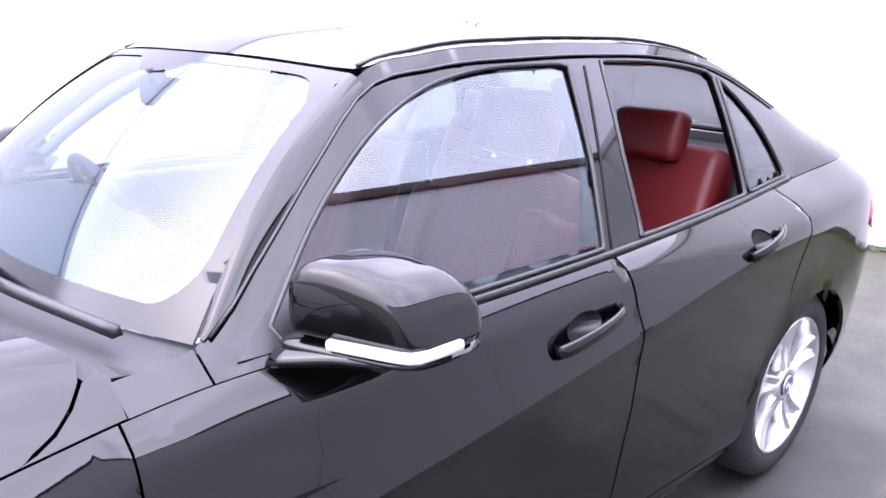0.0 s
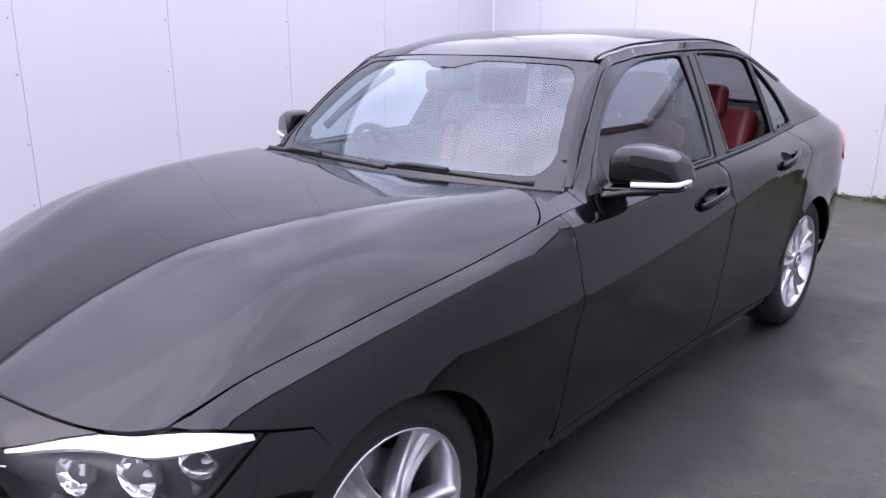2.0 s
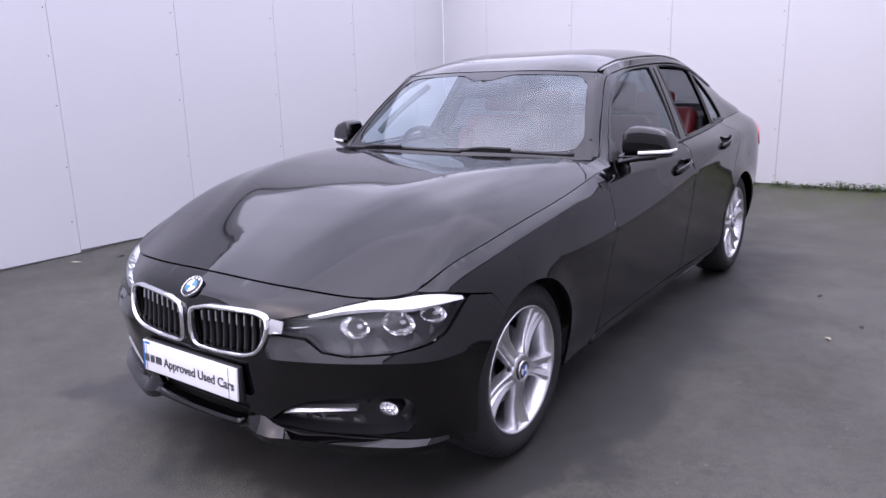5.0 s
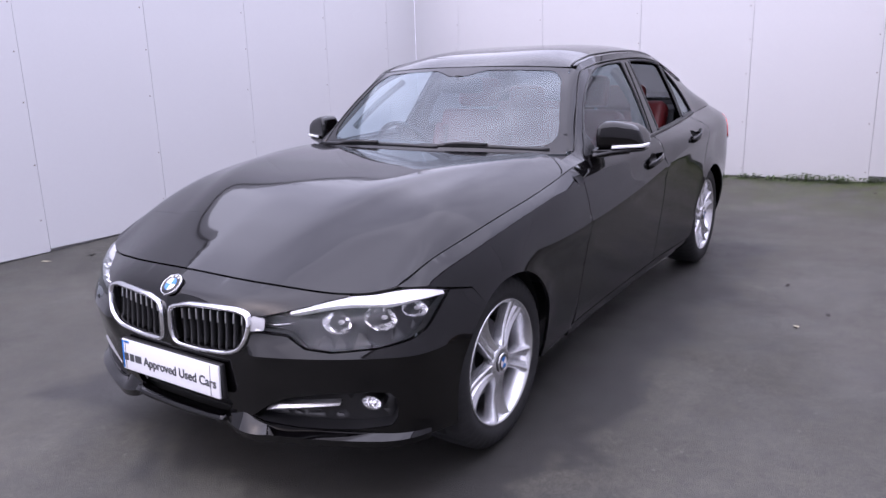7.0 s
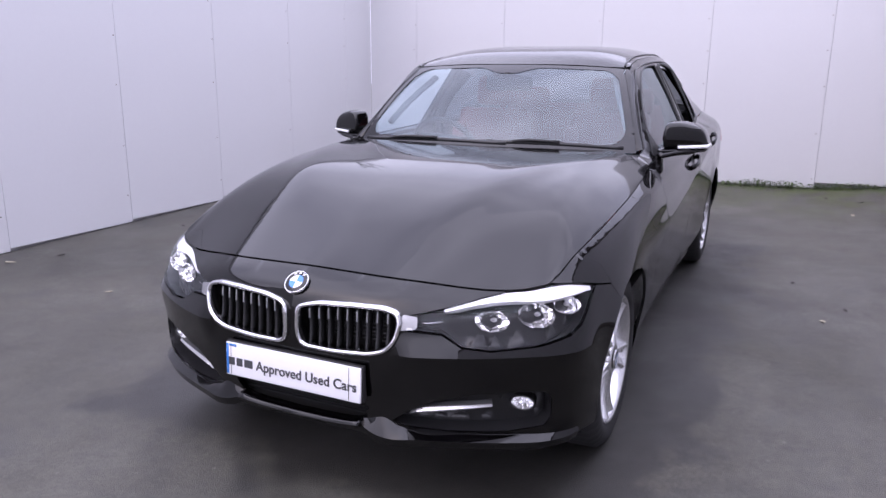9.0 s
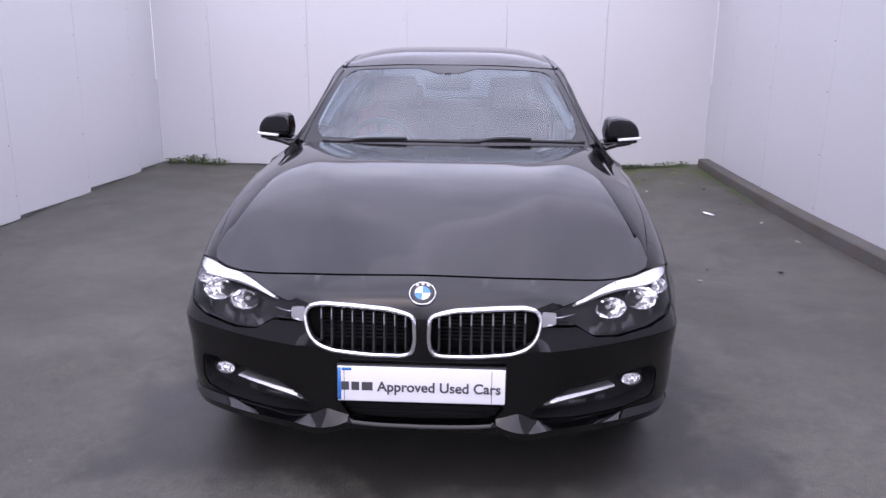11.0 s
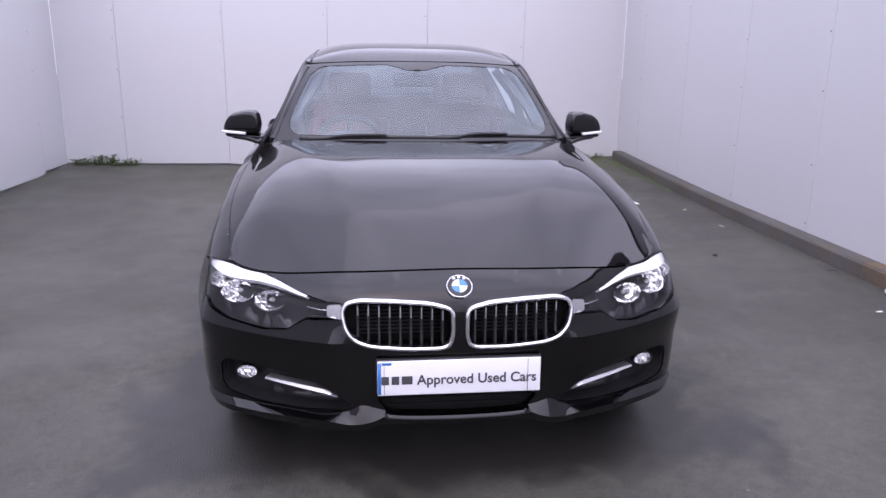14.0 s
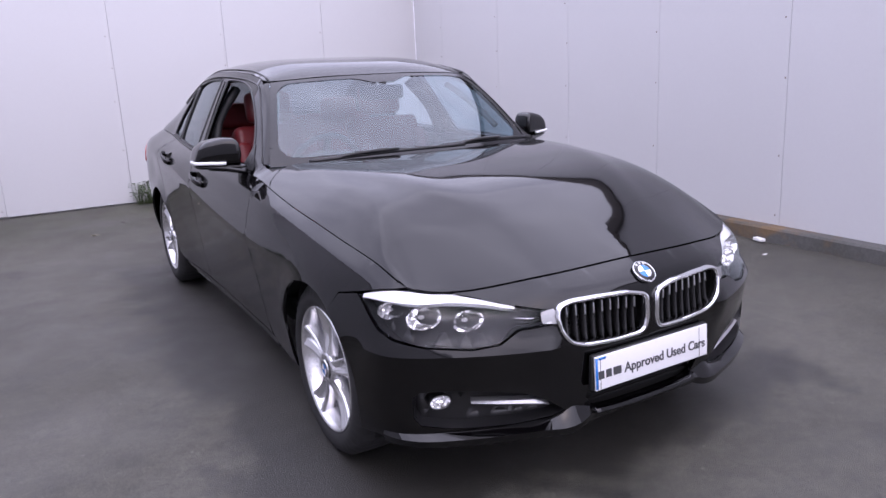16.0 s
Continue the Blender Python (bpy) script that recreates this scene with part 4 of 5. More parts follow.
# headlamps
for side in (False, True):
    sg = -1 if side else 1
    lamp = part("headlamp", panel(body_z, shrink(lamp_outline(), 0.004), (), 0.02, -0.045, side, -0.055), SATIN, car, "clear headlamp with twin round reflectors and white brow")
    crest = [(-0.96, 0.645), (-0.87, 0.666), (-0.78, 0.687), (-0.70, 0.699), (-0.60, 0.704), (-0.50, 0.712), (-0.45, 0.713), (-0.40, 0.707), (-0.325, 0.688)]
    depth = [(-0.96, 0.002), (-0.87, 0.004), (-0.78, 0.009), (-0.70, 0.016), (-0.60, 0.021), (-0.50, 0.026), (-0.42, 0.024), (-0.325, 0.006)]
    run = steps(-0.875, -0.335, 0.03)
    brow = [(s, hermite(crest, s)[0] - 0.004 - hermite(depth, s)[0]) for s in run] + [(s, hermite(crest, s)[0] - 0.001) for s in reversed(run)]
    part("brow", panel(body_z, brow, (), 0.015, 0.02, side, -0.006), AMBERLESS, lamp, "white light-guide brow")
    chance = random.Random(5)
    for x, z, r in ((0.736, 0.642, 0.046), (0.620, 0.630, 0.042), (0.815, 0.660, 0.034)):
        s = along(x, z)
        p, n = pin(s, z, -0.032, side)
        n = (n * 0.55 + Vector((0, -1, 0.05))).normalized()
        dish = lathe([(0.006, r), (-0.004, r * 0.92), (-0.016, r * 0.76), (-0.026, r * 0.55), (-0.034, r * 0.30), (-0.036, 0.001)], 11)
        for v in dish.verts:
            if v.co.x < 0.0:
                v.co.x += chance.uniform(-0.007, 0.007)
        wide = facing(p, n) @ Matrix.Diagonal((1, 1.28, 0.84, 1))
        bowl = part("reflector", put_at(dish, wide), REFLECTOR, lamp, smooth=False)
        part("bulb_cap", put_at(lathe([(-0.036, 0.007), (-0.020, 0.008), (-0.014, 0.005), (-0.013, 0.001)], 12), wide), SILVERTRIM, bowl)

    tick = [pin(s, z, -0.02, side)[0] for s, z in ((-0.955, 0.626), (-0.915, 0.622), (-0.875, 0.628))]
    part("trim_tick", sweep(tick, circle(0.0022, 6)), CHROME, lamp)
    part("lens", panel(body_z, shrink(lamp_outline(), 0.001), (), 0.02, 0.0, side, -0.001), LENS, lamp)

# number plate with its lettering
plate_y, plate_z = -0.794, 0.421
plate = part("number_plate", box(0.522, 0.008, 0.113, 0.003, 2, at=(0, plate_y, plate_z), m=Matrix.Rotation(radians(-4), 4, "X")), WHITE, car, "white show plate with dark sans-serif lettering")
part("plate_holder", box(0.53, 0.02, 0.12, 0.006, 2, at=(0, plate_y + 0.016, plate_z)), PLASTIC, plate)
tilt = Matrix.Translation((0, plate_y, plate_z)) @ Matrix.Rotation(radians(-4), 4, "X")
words = bpy.data.curves.new("lettering", "FONT")
words.body, words.size, words.extrude, words.align_x, words.align_y, words.space_character = "Approved Used Cars", 0.0455, 0.0006, "LEFT", "BOTTOM_BASELINE", 1.0
words.offset = 0.0009
probe = new("lettering_probe", words)
mesh = probe.to_mesh()
letters = bmesh.new()
letters.from_mesh(mesh)
probe.to_mesh_clear()
bpy.data.objects.remove(probe)
wide = max(v.co.x for v in letters.verts)
lo_x = min(v.co.x for v in letters.verts)
for v in letters.verts:
    v.co.x = (v.co.x - lo_x) * 0.385 / (wide - lo_x) - 0.138
put_at(letters, tilt @ Matrix.Translation((0, -0.0050, -0.0215)) @ Matrix.Rotation(math.pi / 2, 4, "X"))
part("lettering", letters, INK, plate, smooth=False)
for k in range(3):
    part("mark", put_at(box(0.024 if k < 2 else 0.034, 0.002, 0.027, 0, at=((-0.237, -0.205, -0.168)[k], -0.0045, -0.0065)), tilt), INK, plate, smooth=False)
part("blue_strip", put_at(box(0.012, 0.009, 0.108, 0.002, 1, at=(-0.2545, -0.0004, 0)), tilt), BLUE, plate)
part("blue_corner", put_at(box(0.03, 0.002, 0.008, 0, at=(-0.232, -0.0042, 0.049)), tilt), BLUE, plate)
for x in (-0.240, 0.219):
    part("join_line", put_at(box(0.0016, 0.002, 0.106, 0, at=(x, -0.0042, 0)), tilt), CONCRETE, plate)

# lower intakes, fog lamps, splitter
# sheet and bars in near-black: the intake's inner shade is in their colour
part("intake_shade", box(0.56, 0.01, 0.12, 0.002, 1, at=(0, -0.70, 0.31)), VOID, car)
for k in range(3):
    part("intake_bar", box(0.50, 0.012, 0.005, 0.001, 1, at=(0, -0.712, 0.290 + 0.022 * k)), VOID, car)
for side in (False, True):
    sg = -1 if side else 1
    pocket = part("fog_pocket", panel(body_z, shrink(nose(FOG), 0.001), (), 0.025, -0.055, side, -0.06), SATIN, car, "dark fog lamp recess with silver blade")
    s = along(0.716, 0.356)
    p, n = pin(s, 0.356, -0.036, side)
    n = (n * 0.5 + Vector((0, -1, 0))).normalized()
    fog_lamp = part("fog_lamp", put_at(lathe([(-0.05, 0.044), (0.006, 0.046), (0.010, 0.043), (0.004, 0.039), (0.002, 0.038)], 32), facing(p, n) @ Matrix.Diagonal((0.8, 0.88, 0.56, 1))), SATIN, car, "small round fog lamp")
    part("fog_reflector", put_at(lathe([(0.004, 0.038), (-0.012, 0.030), (-0.022, 0.015), (-0.024, 0.001)], 28), facing(p, n) @ Matrix.Diagonal((0.8, 0.88, 0.56, 1))), REFLECTOR, fog_lamp)
    part("fog_lens", put_at(lathe([(0.005, 0.039), (0.010, 0.025), (0.012, 0.001)], 28), facing(p, n) @ Matrix.Diagonal((0.8, 0.88, 0.56, 1))), LENS, fog_lamp)
    for k in (-1, 0, 1):
        part("flute", put_at(box(0.006, 0.004, 0.05, 0.001, 1, at=(-0.006, 0.017 * k, 0)), facing(p, n) @ Matrix.Diagonal((0.8, 0.88, 0.56, 1))), REFLECTOR, fog_lamp)
    blade = bmesh.new()
    rows = []
    for i in range(13):
        t = i / 12
        x, z = 0.392 + 0.238 * t, 0.330 + 0.033 * t ** 0.8
        p, n = pin(along(x, z), z, -0.010, side)
        h = 0.013 * min(1.0, t / 0.16 + 0.08) * (1 - 0.62 * t)
        up = Vector((0, 0, 1))
        rows.append([blade.verts.new(p + n * a + up * b) for a, b in ((-0.03, h * 0.9), (0.002, h), (0.010, 0.2 * h), (0.004, -0.6 * h), (-0.03, -h))])
    for a, b in zip(rows, rows[1:]):
        for q in range(4):
            blade.faces.new((a[q], a[q + 1], b[q + 1], b[q]))
    for e in blade.edges:
        e.smooth = len(e.link_faces) < 2
    part("silver_blade", blade, SILVERTRIM, pocket, "slim silver blade")
    # splitter: a folded lip that turns up into a flat flap beside the middle
    crest = [(-1.13, 0.288), (-1.09, 0.300), (-1.035, 0.310), (-1.005, 0.288), (-0.97, 0.275), (-0.80, 0.270), (-0.66, 0.266), (-0.55, 0.262), (-0.45, 0.262)]
    lip = [(-1.13, 0.010, 0.280), (-1.07, 0.030, 0.262), (-1.02, 0.036, 0.256), (-0.95, 0.034, 0.260), (-0.75, 0.030, 0.257), (-0.60, 0.024, 0.250), (-0.45, 0.008, 0.248)]
    spots = steps(-1.13, -0.45, 0.015)
    strips = []
    for k in range(3):
        def strip(u, v, k=k):
            s = spots[round(u * (len(spots) - 1))]
            top, (out, tip) = hermite(crest, s)[0], hermite(lip, s)
            ring = [(-0.004, top), (out, tip), (out * 0.9, tip - 0.026), (-0.02, tip - 0.032)]
            a, b = ring[k], ring[k + 1]
            return pin(s, a[1] + (b[1] - a[1]) * v, a[0] + (b[0] - a[0]) * v, side)[0]
        strips.append(grid(strip, len(spots) - 1, 3))
    part("splitter", join(*strips), PAINT, car, "glossy black front splitter blade")
bar = [pin(-1.35 + 0.235 * abs(i) / 10, 0.272 + 0.012 * (abs(i) / 10) ** 3, 0.012, i < 0)[0] for i in range(-10, 11)]
part("splitter_centre", sweep(bar, [(-0.02, -0.012), (0.02, -0.012), (0.024, -0.004), (0.010, 0.008), (-0.02, 0.010)], False, (0, 0, 1)), PAINT, car)
# solid near-black block in place of the shaded hollow under the bonnet
part("engine_bay_shade", box(1.16, 1.10, 0.34, 0.02, at=(0, 0.06, 0.46)), VOID, car)


# ---- mirrors, handles, trim ----
def mirror_unit(side):
    sg = -1 if side else 1

    def shell(u, v, grow=0.0):
        """u along the mirror from the car outwards, v round it."""
        x = 0.824 + 0.197 * u
        e = (max(0.0, 1 - (2 * abs(u - 0.5)) ** (20 if u < 0.5 else 11))) ** 0.42
        top = hermite([(0, 1.076), (0.08, 1.096), (0.25, 1.104), (0.55, 1.097), (0.78, 1.081), (0.92, 1.055), (1.0, 1.025)], u)[0]
        low = 0.979
        a = 2 * math.pi * v
        c, s_ = math.cos(a), math.sin(a)
        sq = lambda w: math.copysign(abs(w) ** 0.46, w)
        zc, hz = (top + low) / 2, (top - low) / 2
        fy = 0.082 if c < 0 else 0.058
        return (sg * x, 1.036 + 0.080 * u + (fy + grow) * sq(c) * (0.72 + 0.28 * e), zc + (hz + grow) * sq(s_) * e)

    unit = part("door_mirror", grid(shell, 22, 28), PAINT, car, "black door mirror with white indicator strip")

    def cap(u, v):
        x = 0.800 + 0.219 * u
        e = (max(0.0, 1 - (2 * abs(u - 0.5)) ** 7)) ** 0.36
        a = 2 * math.pi * v
        return (sg * x, 1.016 + 0.094 * u + 0.078 * math.cos(a) * (0.4 + 0.6 * e), 0.972 + 0.004 * u + 0.015 * math.sin(a) * e)

    part("mirror_base", grid(cap, 18, 20), PAINT, unit)
    stem = curve([(sg * 0.800, 0.968, 0.950), (sg * 0.83, 0.988, 0.956), (sg * 0.87, 1.014, 0.964), (sg * 0.95, 1.058, 0.972)], 10)
    part("mirror_arm", sweep(stem, circle(0.050, 16, 0.019), False, (0, 0, 1)), PAINT, unit)
    strip = []
    for i in range(21):
        t = i / 20
        p = shell(0.36 + 0.625 * min(1.0, t / 0.8), 0.55)
        wrap = max(0.0, t - 0.8) / 0.2
        strip.append((p[0] + sg * (0.002 + 0.004 * math.sin(math.pi / 2 * wrap)), p[1] - 0.003 + 0.075 * wrap, 0.990 + 0.006 * t))
    part("indicator_strip", sweep(strip, [(-0.006, -0.007), (0.006, -0.007), (0.007, 0.0), (0.005, 0.007), (-0.006, 0.007)], False, (0, 0, 1)), AMBERLESS, unit, "white indicator strip")
    glassy = box(0.115, 0.004, 0.062, 0.02, 2, at=(sg * 0.922, 1.128, 1.034), m=Matrix.Rotation(sg * 0.45, 4, "Z"))
    part("mirror_glass", glassy, CHROME, unit)


def handle(s0, z0, s1, z1, cup, side):
    cs, cz, ca, cb = cup
    path = []
    for i in range(13):
        t = i / 12
        off = 0.004 + 0.030 * math.sin(math.pi * min(1, max(0, t))) ** 0.45
        path.append(pin(s0 + (s1 - s0) * t, z0 + (z1 - z0) * t, off, side)[0])
    bar = part("door_handle", sweep(path, [(a, b) for a, b in circle(0.008, 12, 0.015)], False, (0, 0, 1)), PAINT, car, "body-coloured pull handle")

    def bowl(u, v):
        a = 2 * math.pi * v
        d = -0.035 * (1 - u ** 2.5)
        return pin(cs + ca * u * math.cos(a), cz + cb * u * math.sin(a), d - 0.001, side)[0]

    part("handle_cup", grid(bowl, 6, 20), SATIN, bar)


for side in (False, True):
    sg = -1 if side else 1
    mirror_unit(side)
    handle(1.488, 0.828, 1.706, 0.864, (1.590, 0.856, 0.060, 0.032), side)
    handle(2.272, 0.872, 2.470, 0.910, (2.365, 0.898, 0.057, 0.030), side)
    flip = lambda p: (sg * p[0], p[1], p[2])
    belt = [flip(tuple(Vector(cabin_z(y, waist(y)[1] + 0.006)) + Vector((0.004, 0, 0)))) for y in [0.96 + 0.04 * i for i in range(48)]]
    part("waist_strip", sweep(belt, [(-0.005, -0.008), (0.005, -0.008), (0.005, 0.006), (-0.005, 0.008)], False, (0, 0, 1)), SATIN, car)
    for loop in (FRONT_GLASS, REAR_GLASS, QUARTER_GLASS):
        ring = [flip(cabin_z(*p)) for p in dense(loop, 0.03)]
        part("window_seal", sweep(ring, circle(0.0055, 8), True), SATIN, car)
    drip = [flip(tuple(Vector(cabin(y, 0.93)) + Vector((0.004, -0.001, 0.003)))) for y in steps(0.872, 2.93, 0.045)]
    part("drip_strip", sweep(drip, [(-0.0035, -0.002), (0.0035, -0.002), (0.0035, 0.002), (-0.0035, 0.002)]), SATIN, car)
    ditch = [flip(tuple(Vector(roof(hermite(RAIL, y)[0] - 0.030, y)) + Vector((0, 0, 0.0015)))) for y in steps(1.275, 2.60, 0.04)]
    part("roof_strip", sweep(ditch, [(-0.005, -0.003), (0.005, -0.003), (0.005, 0.002), (-0.005, 0.002)], False, (0, 0, 1)), SATIN, car)
    gap = [flip(tuple(Vector(cabin_z(y, z)) + Vector((0.001, 0, 0)))) for y, z in [(1.757 + (1.893 - 1.757) * t, 0.96 + 0.385 * t) for t in [i / 10 for i in range(11)]]]
    part("door_joint", sweep(gap, circle(0.0035, 6)), VOID, car)
    sail = [(0.890, 0.955), (1.015, 0.960), (1.015, 1.062), (0.960, 1.008)]
    part("mirror_sail", panel(cabin_z, sail, (), 0.02, 0.01, side, 0.004), SATIN, car)
    tail = [(3.28, 0.80), (3.45, 0.76), (3.75, 0.76), (4.05, 0.80), (4.05, 0.93), (3.75, 0.955), (3.45, 0.94), (3.30, 0.88)]
    part("tail_lamp", panel(body_z, tail, (), 0.04, 0.01, side, 0.006), REDLENS, car, "red wrap-round tail lamp")


def cowl(x, t):
    y0 = rear_edge(x) - 0.012
    z0 = bonnet_at(x, y0)[2] - 0.014
    p = screen(x, 0.0)
    return (x, y0 + (p[1] + 0.012 - y0) * t, z0 + (p[2] - 0.004 - z0) * t)


part("cowl", panel(cowl, both([(0, 0.0), (0.35, 0.0), (0.735, 0.0), (0.752, 0.5), (0.745, 1.0), (0.35, 1.0), (0, 1.0)]), (), 0.05, 0.0), PLASTIC, car, "black plastic cowl below the windscreen")


def screen_loop(inset, low, high, corner, n=6):
    """A rounded outline on the windscreen, inset from its edges."""
    def half(t):
        return screen_half(t) - inset
    right = [(0, low), (half(low) * 0.5, low), (half(low) - corner, low)]
    right += [(half(low + 0.16 * (k / n)) - corner * (1 - math.sin(math.pi / 2 * k / n)), low + 0.16 * (1 - math.cos(math.pi / 2 * k / n))) for k in range(1, n + 1)]
    right += [(half(t), t) for t in steps(low + 0.2, high - 0.12, 0.08)]
    right += [(half(high) - corner * (1 - math.cos(math.pi / 2 * k / n)), high - 0.10 * (1 - math.sin(math.pi / 2 * k / n))) for k in range(1, n + 1)]
    return right


ring_out = both(screen_loop(0.004, 0.004, 0.990, 0.01) + [(0.3, 0.990), (0, 0.990)])
ring_in = both(screen_loop(0.045, 0.075, 0.940, 0.075) + [(0.16, 0.940), (0.12, 0.915), (0.06, 0.86), (0, 0.85)])
part("screen_border", panel(screen, ring_out, [ring_in], 0.035, 0.0, False, 0.0025), SCREEN_EDGE, windscreen, "dark ceramic border of the windscreen")

for ends in (((-0.60, 0.705, 0.995), (-0.18, 0.650, 1.010), (0.18, 0.630, 1.010)), ((0.08, 0.645, 1.014), (0.42, 0.690, 1.012), (0.69, 0.770, 0.998))):
    a, b, c = [Vector(p) for p in ends]
    blade = part("wiper", sweep(curve(ends, 16), [(-0.009, -0.008), (0.009, -0.008), (0.005, 0.008), (-0.005, 0.008)], False, (0, 0, 1)), SATIN, car, "slim black wiper parked below the windscreen")
    root = a.lerp(b, 0.15) + Vector((0, 0.03, -0.012))
    part("wiper_arm", sweep(curve([root, a.lerp(b, 0.5) + Vector((0, -0.012, 0.012)), b + Vector((0, -0.014, 0.012))], 10), [(-0.012, -0.005), (0.012, -0.005), (0.008, 0.006), (-0.008, 0.006)], False, (0, 0, 1)), PLASTIC, blade)


def fin(u, v):
    y = 2.50 + 0.16 * u
    h = 0.052 * (u ** 0.7) * (1 if u < 0.82 else max(0.0, 1 - ((u - 0.82) / 0.18) ** 2))
    w = 0.020 * (1 - v) ** 0.8 * math.sin(math.pi * min(1, u * 0.9 + 0.08))
    return (w, y, roof(0, y)[2] - 0.003 + h * v)


def fin_other(u, v):
    x, y, z = fin(u, v)
    return (-x, y, z)


part("roof_aerial", join(grid(fin, 14, 8), grid(fin_other, 14, 8)), PAINT, car, "small shark-fin roof aerial")


# ---- weeds, leaves and litter in the yard ----
LEAFGREEN = material("weed_leaf", (0.065, 0.10, 0.03), 0.6, scale=60, spread=0.4)
DRYLEAF = material("pale_dry_leaf", (0.42, 0.38, 0.28), 0.7, scale=60, spread=0.3)
PAPER = material("white_litter", (0.75, 0.75, 0.74), 0.6, scale=40, spread=0.08)
BARK = material("bare_bark", (0.03, 0.026, 0.022), 0.9, scale=30, spread=0.4, relief=0.003)
rnd = random.Random(7)


def weed(x, y, width, height, n, name="weed"):
    """A low clump of broad leaves on thin stems at the wall foot."""
    bm = bmesh.new()
    z0 = floor_z(y, x)
    for _ in range(n):
        px, py = x + rnd.uniform(-0.5, 0.5) * width, y + rnd.uniform(-0.06, 0.03)
        h = height * rnd.uniform(0.25, 1.0)
        a, lean = rnd.uniform(0, 6.28), rnd.uniform(0.1, 0.7)
        l, w = rnd.uniform(0.025, 0.06), rnd.uniform(0.010, 0.022)
        dx, dy = math.cos(a), math.sin(a)
        tip = Vector((px + dx * lean * h * 0.6, min(BACK - 0.02, py + dy * lean * h * 0.6), z0 + h))
        side = Vector((-dy, dx, 0)) * w
        out = Vector((dx, dy, rnd.uniform(-0.5, 0.4))).normalized() * l
        root = Vector((px, py, z0 - 0.005))
        s1 = Vector((0.0015, 0.0015, 0))
        bm.faces.new([bm.verts.new(p) for p in (root - s1, root + s1, tip + s1, tip - s1)])
        mid = tip + out * 0.5 + Vector((0, 0, 0.006))
        v = [bm.verts.new(p) for p in (tip, mid - side, tip + out, mid + side, mid)]
        bm.faces.new((v[0], v[1], v[4]))
        bm.faces.new((v[1], v[2], v[4]))
        bm.faces.new((v[2], v[3], v[4]))
        bm.faces.new((v[3], v[0], v[4]))
    return tagged(part(name, bm, LEAFGREEN, smooth=False), "small green weed clump growing at the wall foot", "weed", group="weeds along the wall")


for x, w, h, n in ((-3.50, 0.28, 0.07, 50), (-3.28, 0.22, 0.11, 60), (-3.06, 0.30, 0.08, 60), (-0.50, 0.30, 0.24, 150), (0.70, 0.5, 0.05, 60), (1.18, 0.5, 0.08, 80), (1.65, 0.5, 0.06, 70), (2.1, 0.5, 0.06, 60), (2.5, 0.4, 0.05, 50), (0.2, 0.4, 0.035, 40)):
    weed(x, BACK - 0.06, w, h, n)


def scrap(name, x, y, l, w, mat, label, category, group=""):
    """A curled leaf or scrap lying on the tarmac."""
    bm = grid(lambda u, v: ((u - 0.5) * l, (v - 0.5) * w * math.sin(math.pi * (0.12 + 0.76 * u)), 0.003 + 0.25 * w * ((v - 0.5) ** 2 * 4) * u), 6, 4)
    ob = part(name, bm, mat)
    ob.matrix_basis = Matrix.Translation((x, y, floor_z(y, x) + 0.001)) @ Matrix.Rotation(rnd.uniform(0, 6.28), 4, "Z")
    return tagged(ob, label, category, group)


for x, y in ((2.24, 3.61), (2.55, 3.15), (2.58, 2.52), (2.19, 1.84), (1.63, 1.73), (2.35, 4.95), (2.03, 5.23), (2.49, 4.58), (2.17, 4.3), (2.6, 3.84), (-1.2, 4.68), (-0.92, 5.07), (-2.34, 0.45), (1.75, 1.96), (2.42, 5.51), (1.75, 5.41), (-3.33, 0.88), (-3.47, 0.6), (-3.24, 1.99), (2.68, 1.25), (1.94, 4.67), (1.48, 2.45)):
    pale = rnd.random() < 0.6
    scrap("leaf", x, y, rnd.uniform(0.035, 0.075), rnd.uniform(0.02, 0.035), DRYLEAF if pale else BARK, "small fallen leaf lying on the tarmac", "leaf", "fallen leaves")
carton = tagged(part("paper_scrap", put_at(box(0.085, 0.042, 0.024, 0.006, 2), pose(2.728, 0.77, floor_z(0.77, 2.728) + 0.013, 0, 0, 75)), PAPER), "crumpled white paper carton lying by the kerb", "litter")
scrap("paper_scrap", 2.505, 0.56, 0.035, 0.025, PAPER, "tiny pale paper scrap on the tarmac", "litter")
scrap("paper_scrap", 2.24, 3.58, 0.12, 0.06, PAPER, "torn white paper scrap on the tarmac", "litter")


def moss():
    bm = bmesh.new()
    for _ in range(900):
        along_kerb = rnd.random() < 0.35
        if along_kerb:
            y = rnd.uniform(3.9, 5.7)
            x = RIGHT - 0.135 - abs(rnd.gauss(0, 0.035))
        else:
            x, y = rnd.uniform(0.4, 2.7), BACK - abs(rnd.gauss(0, 0.10)) - 0.02
        r = rnd.uniform(0.004, 0.016)
        z = floor_z(y, x)
        v = [bm.verts.new((x + r * math.cos(2.1 * k), y + r * math.sin(2.1 * k), z)) for k in range(3)]
        t = bm.verts.new((x, y, z + r * 0.6))
        for k in range(3):
            bm.faces.new((v[k], v[(k + 1) % 3], t))
    return part("moss", bm, LEAFGREEN)


tagged(moss(), "thin green moss along the kerb and wall foot", "moss", kind="stuff")


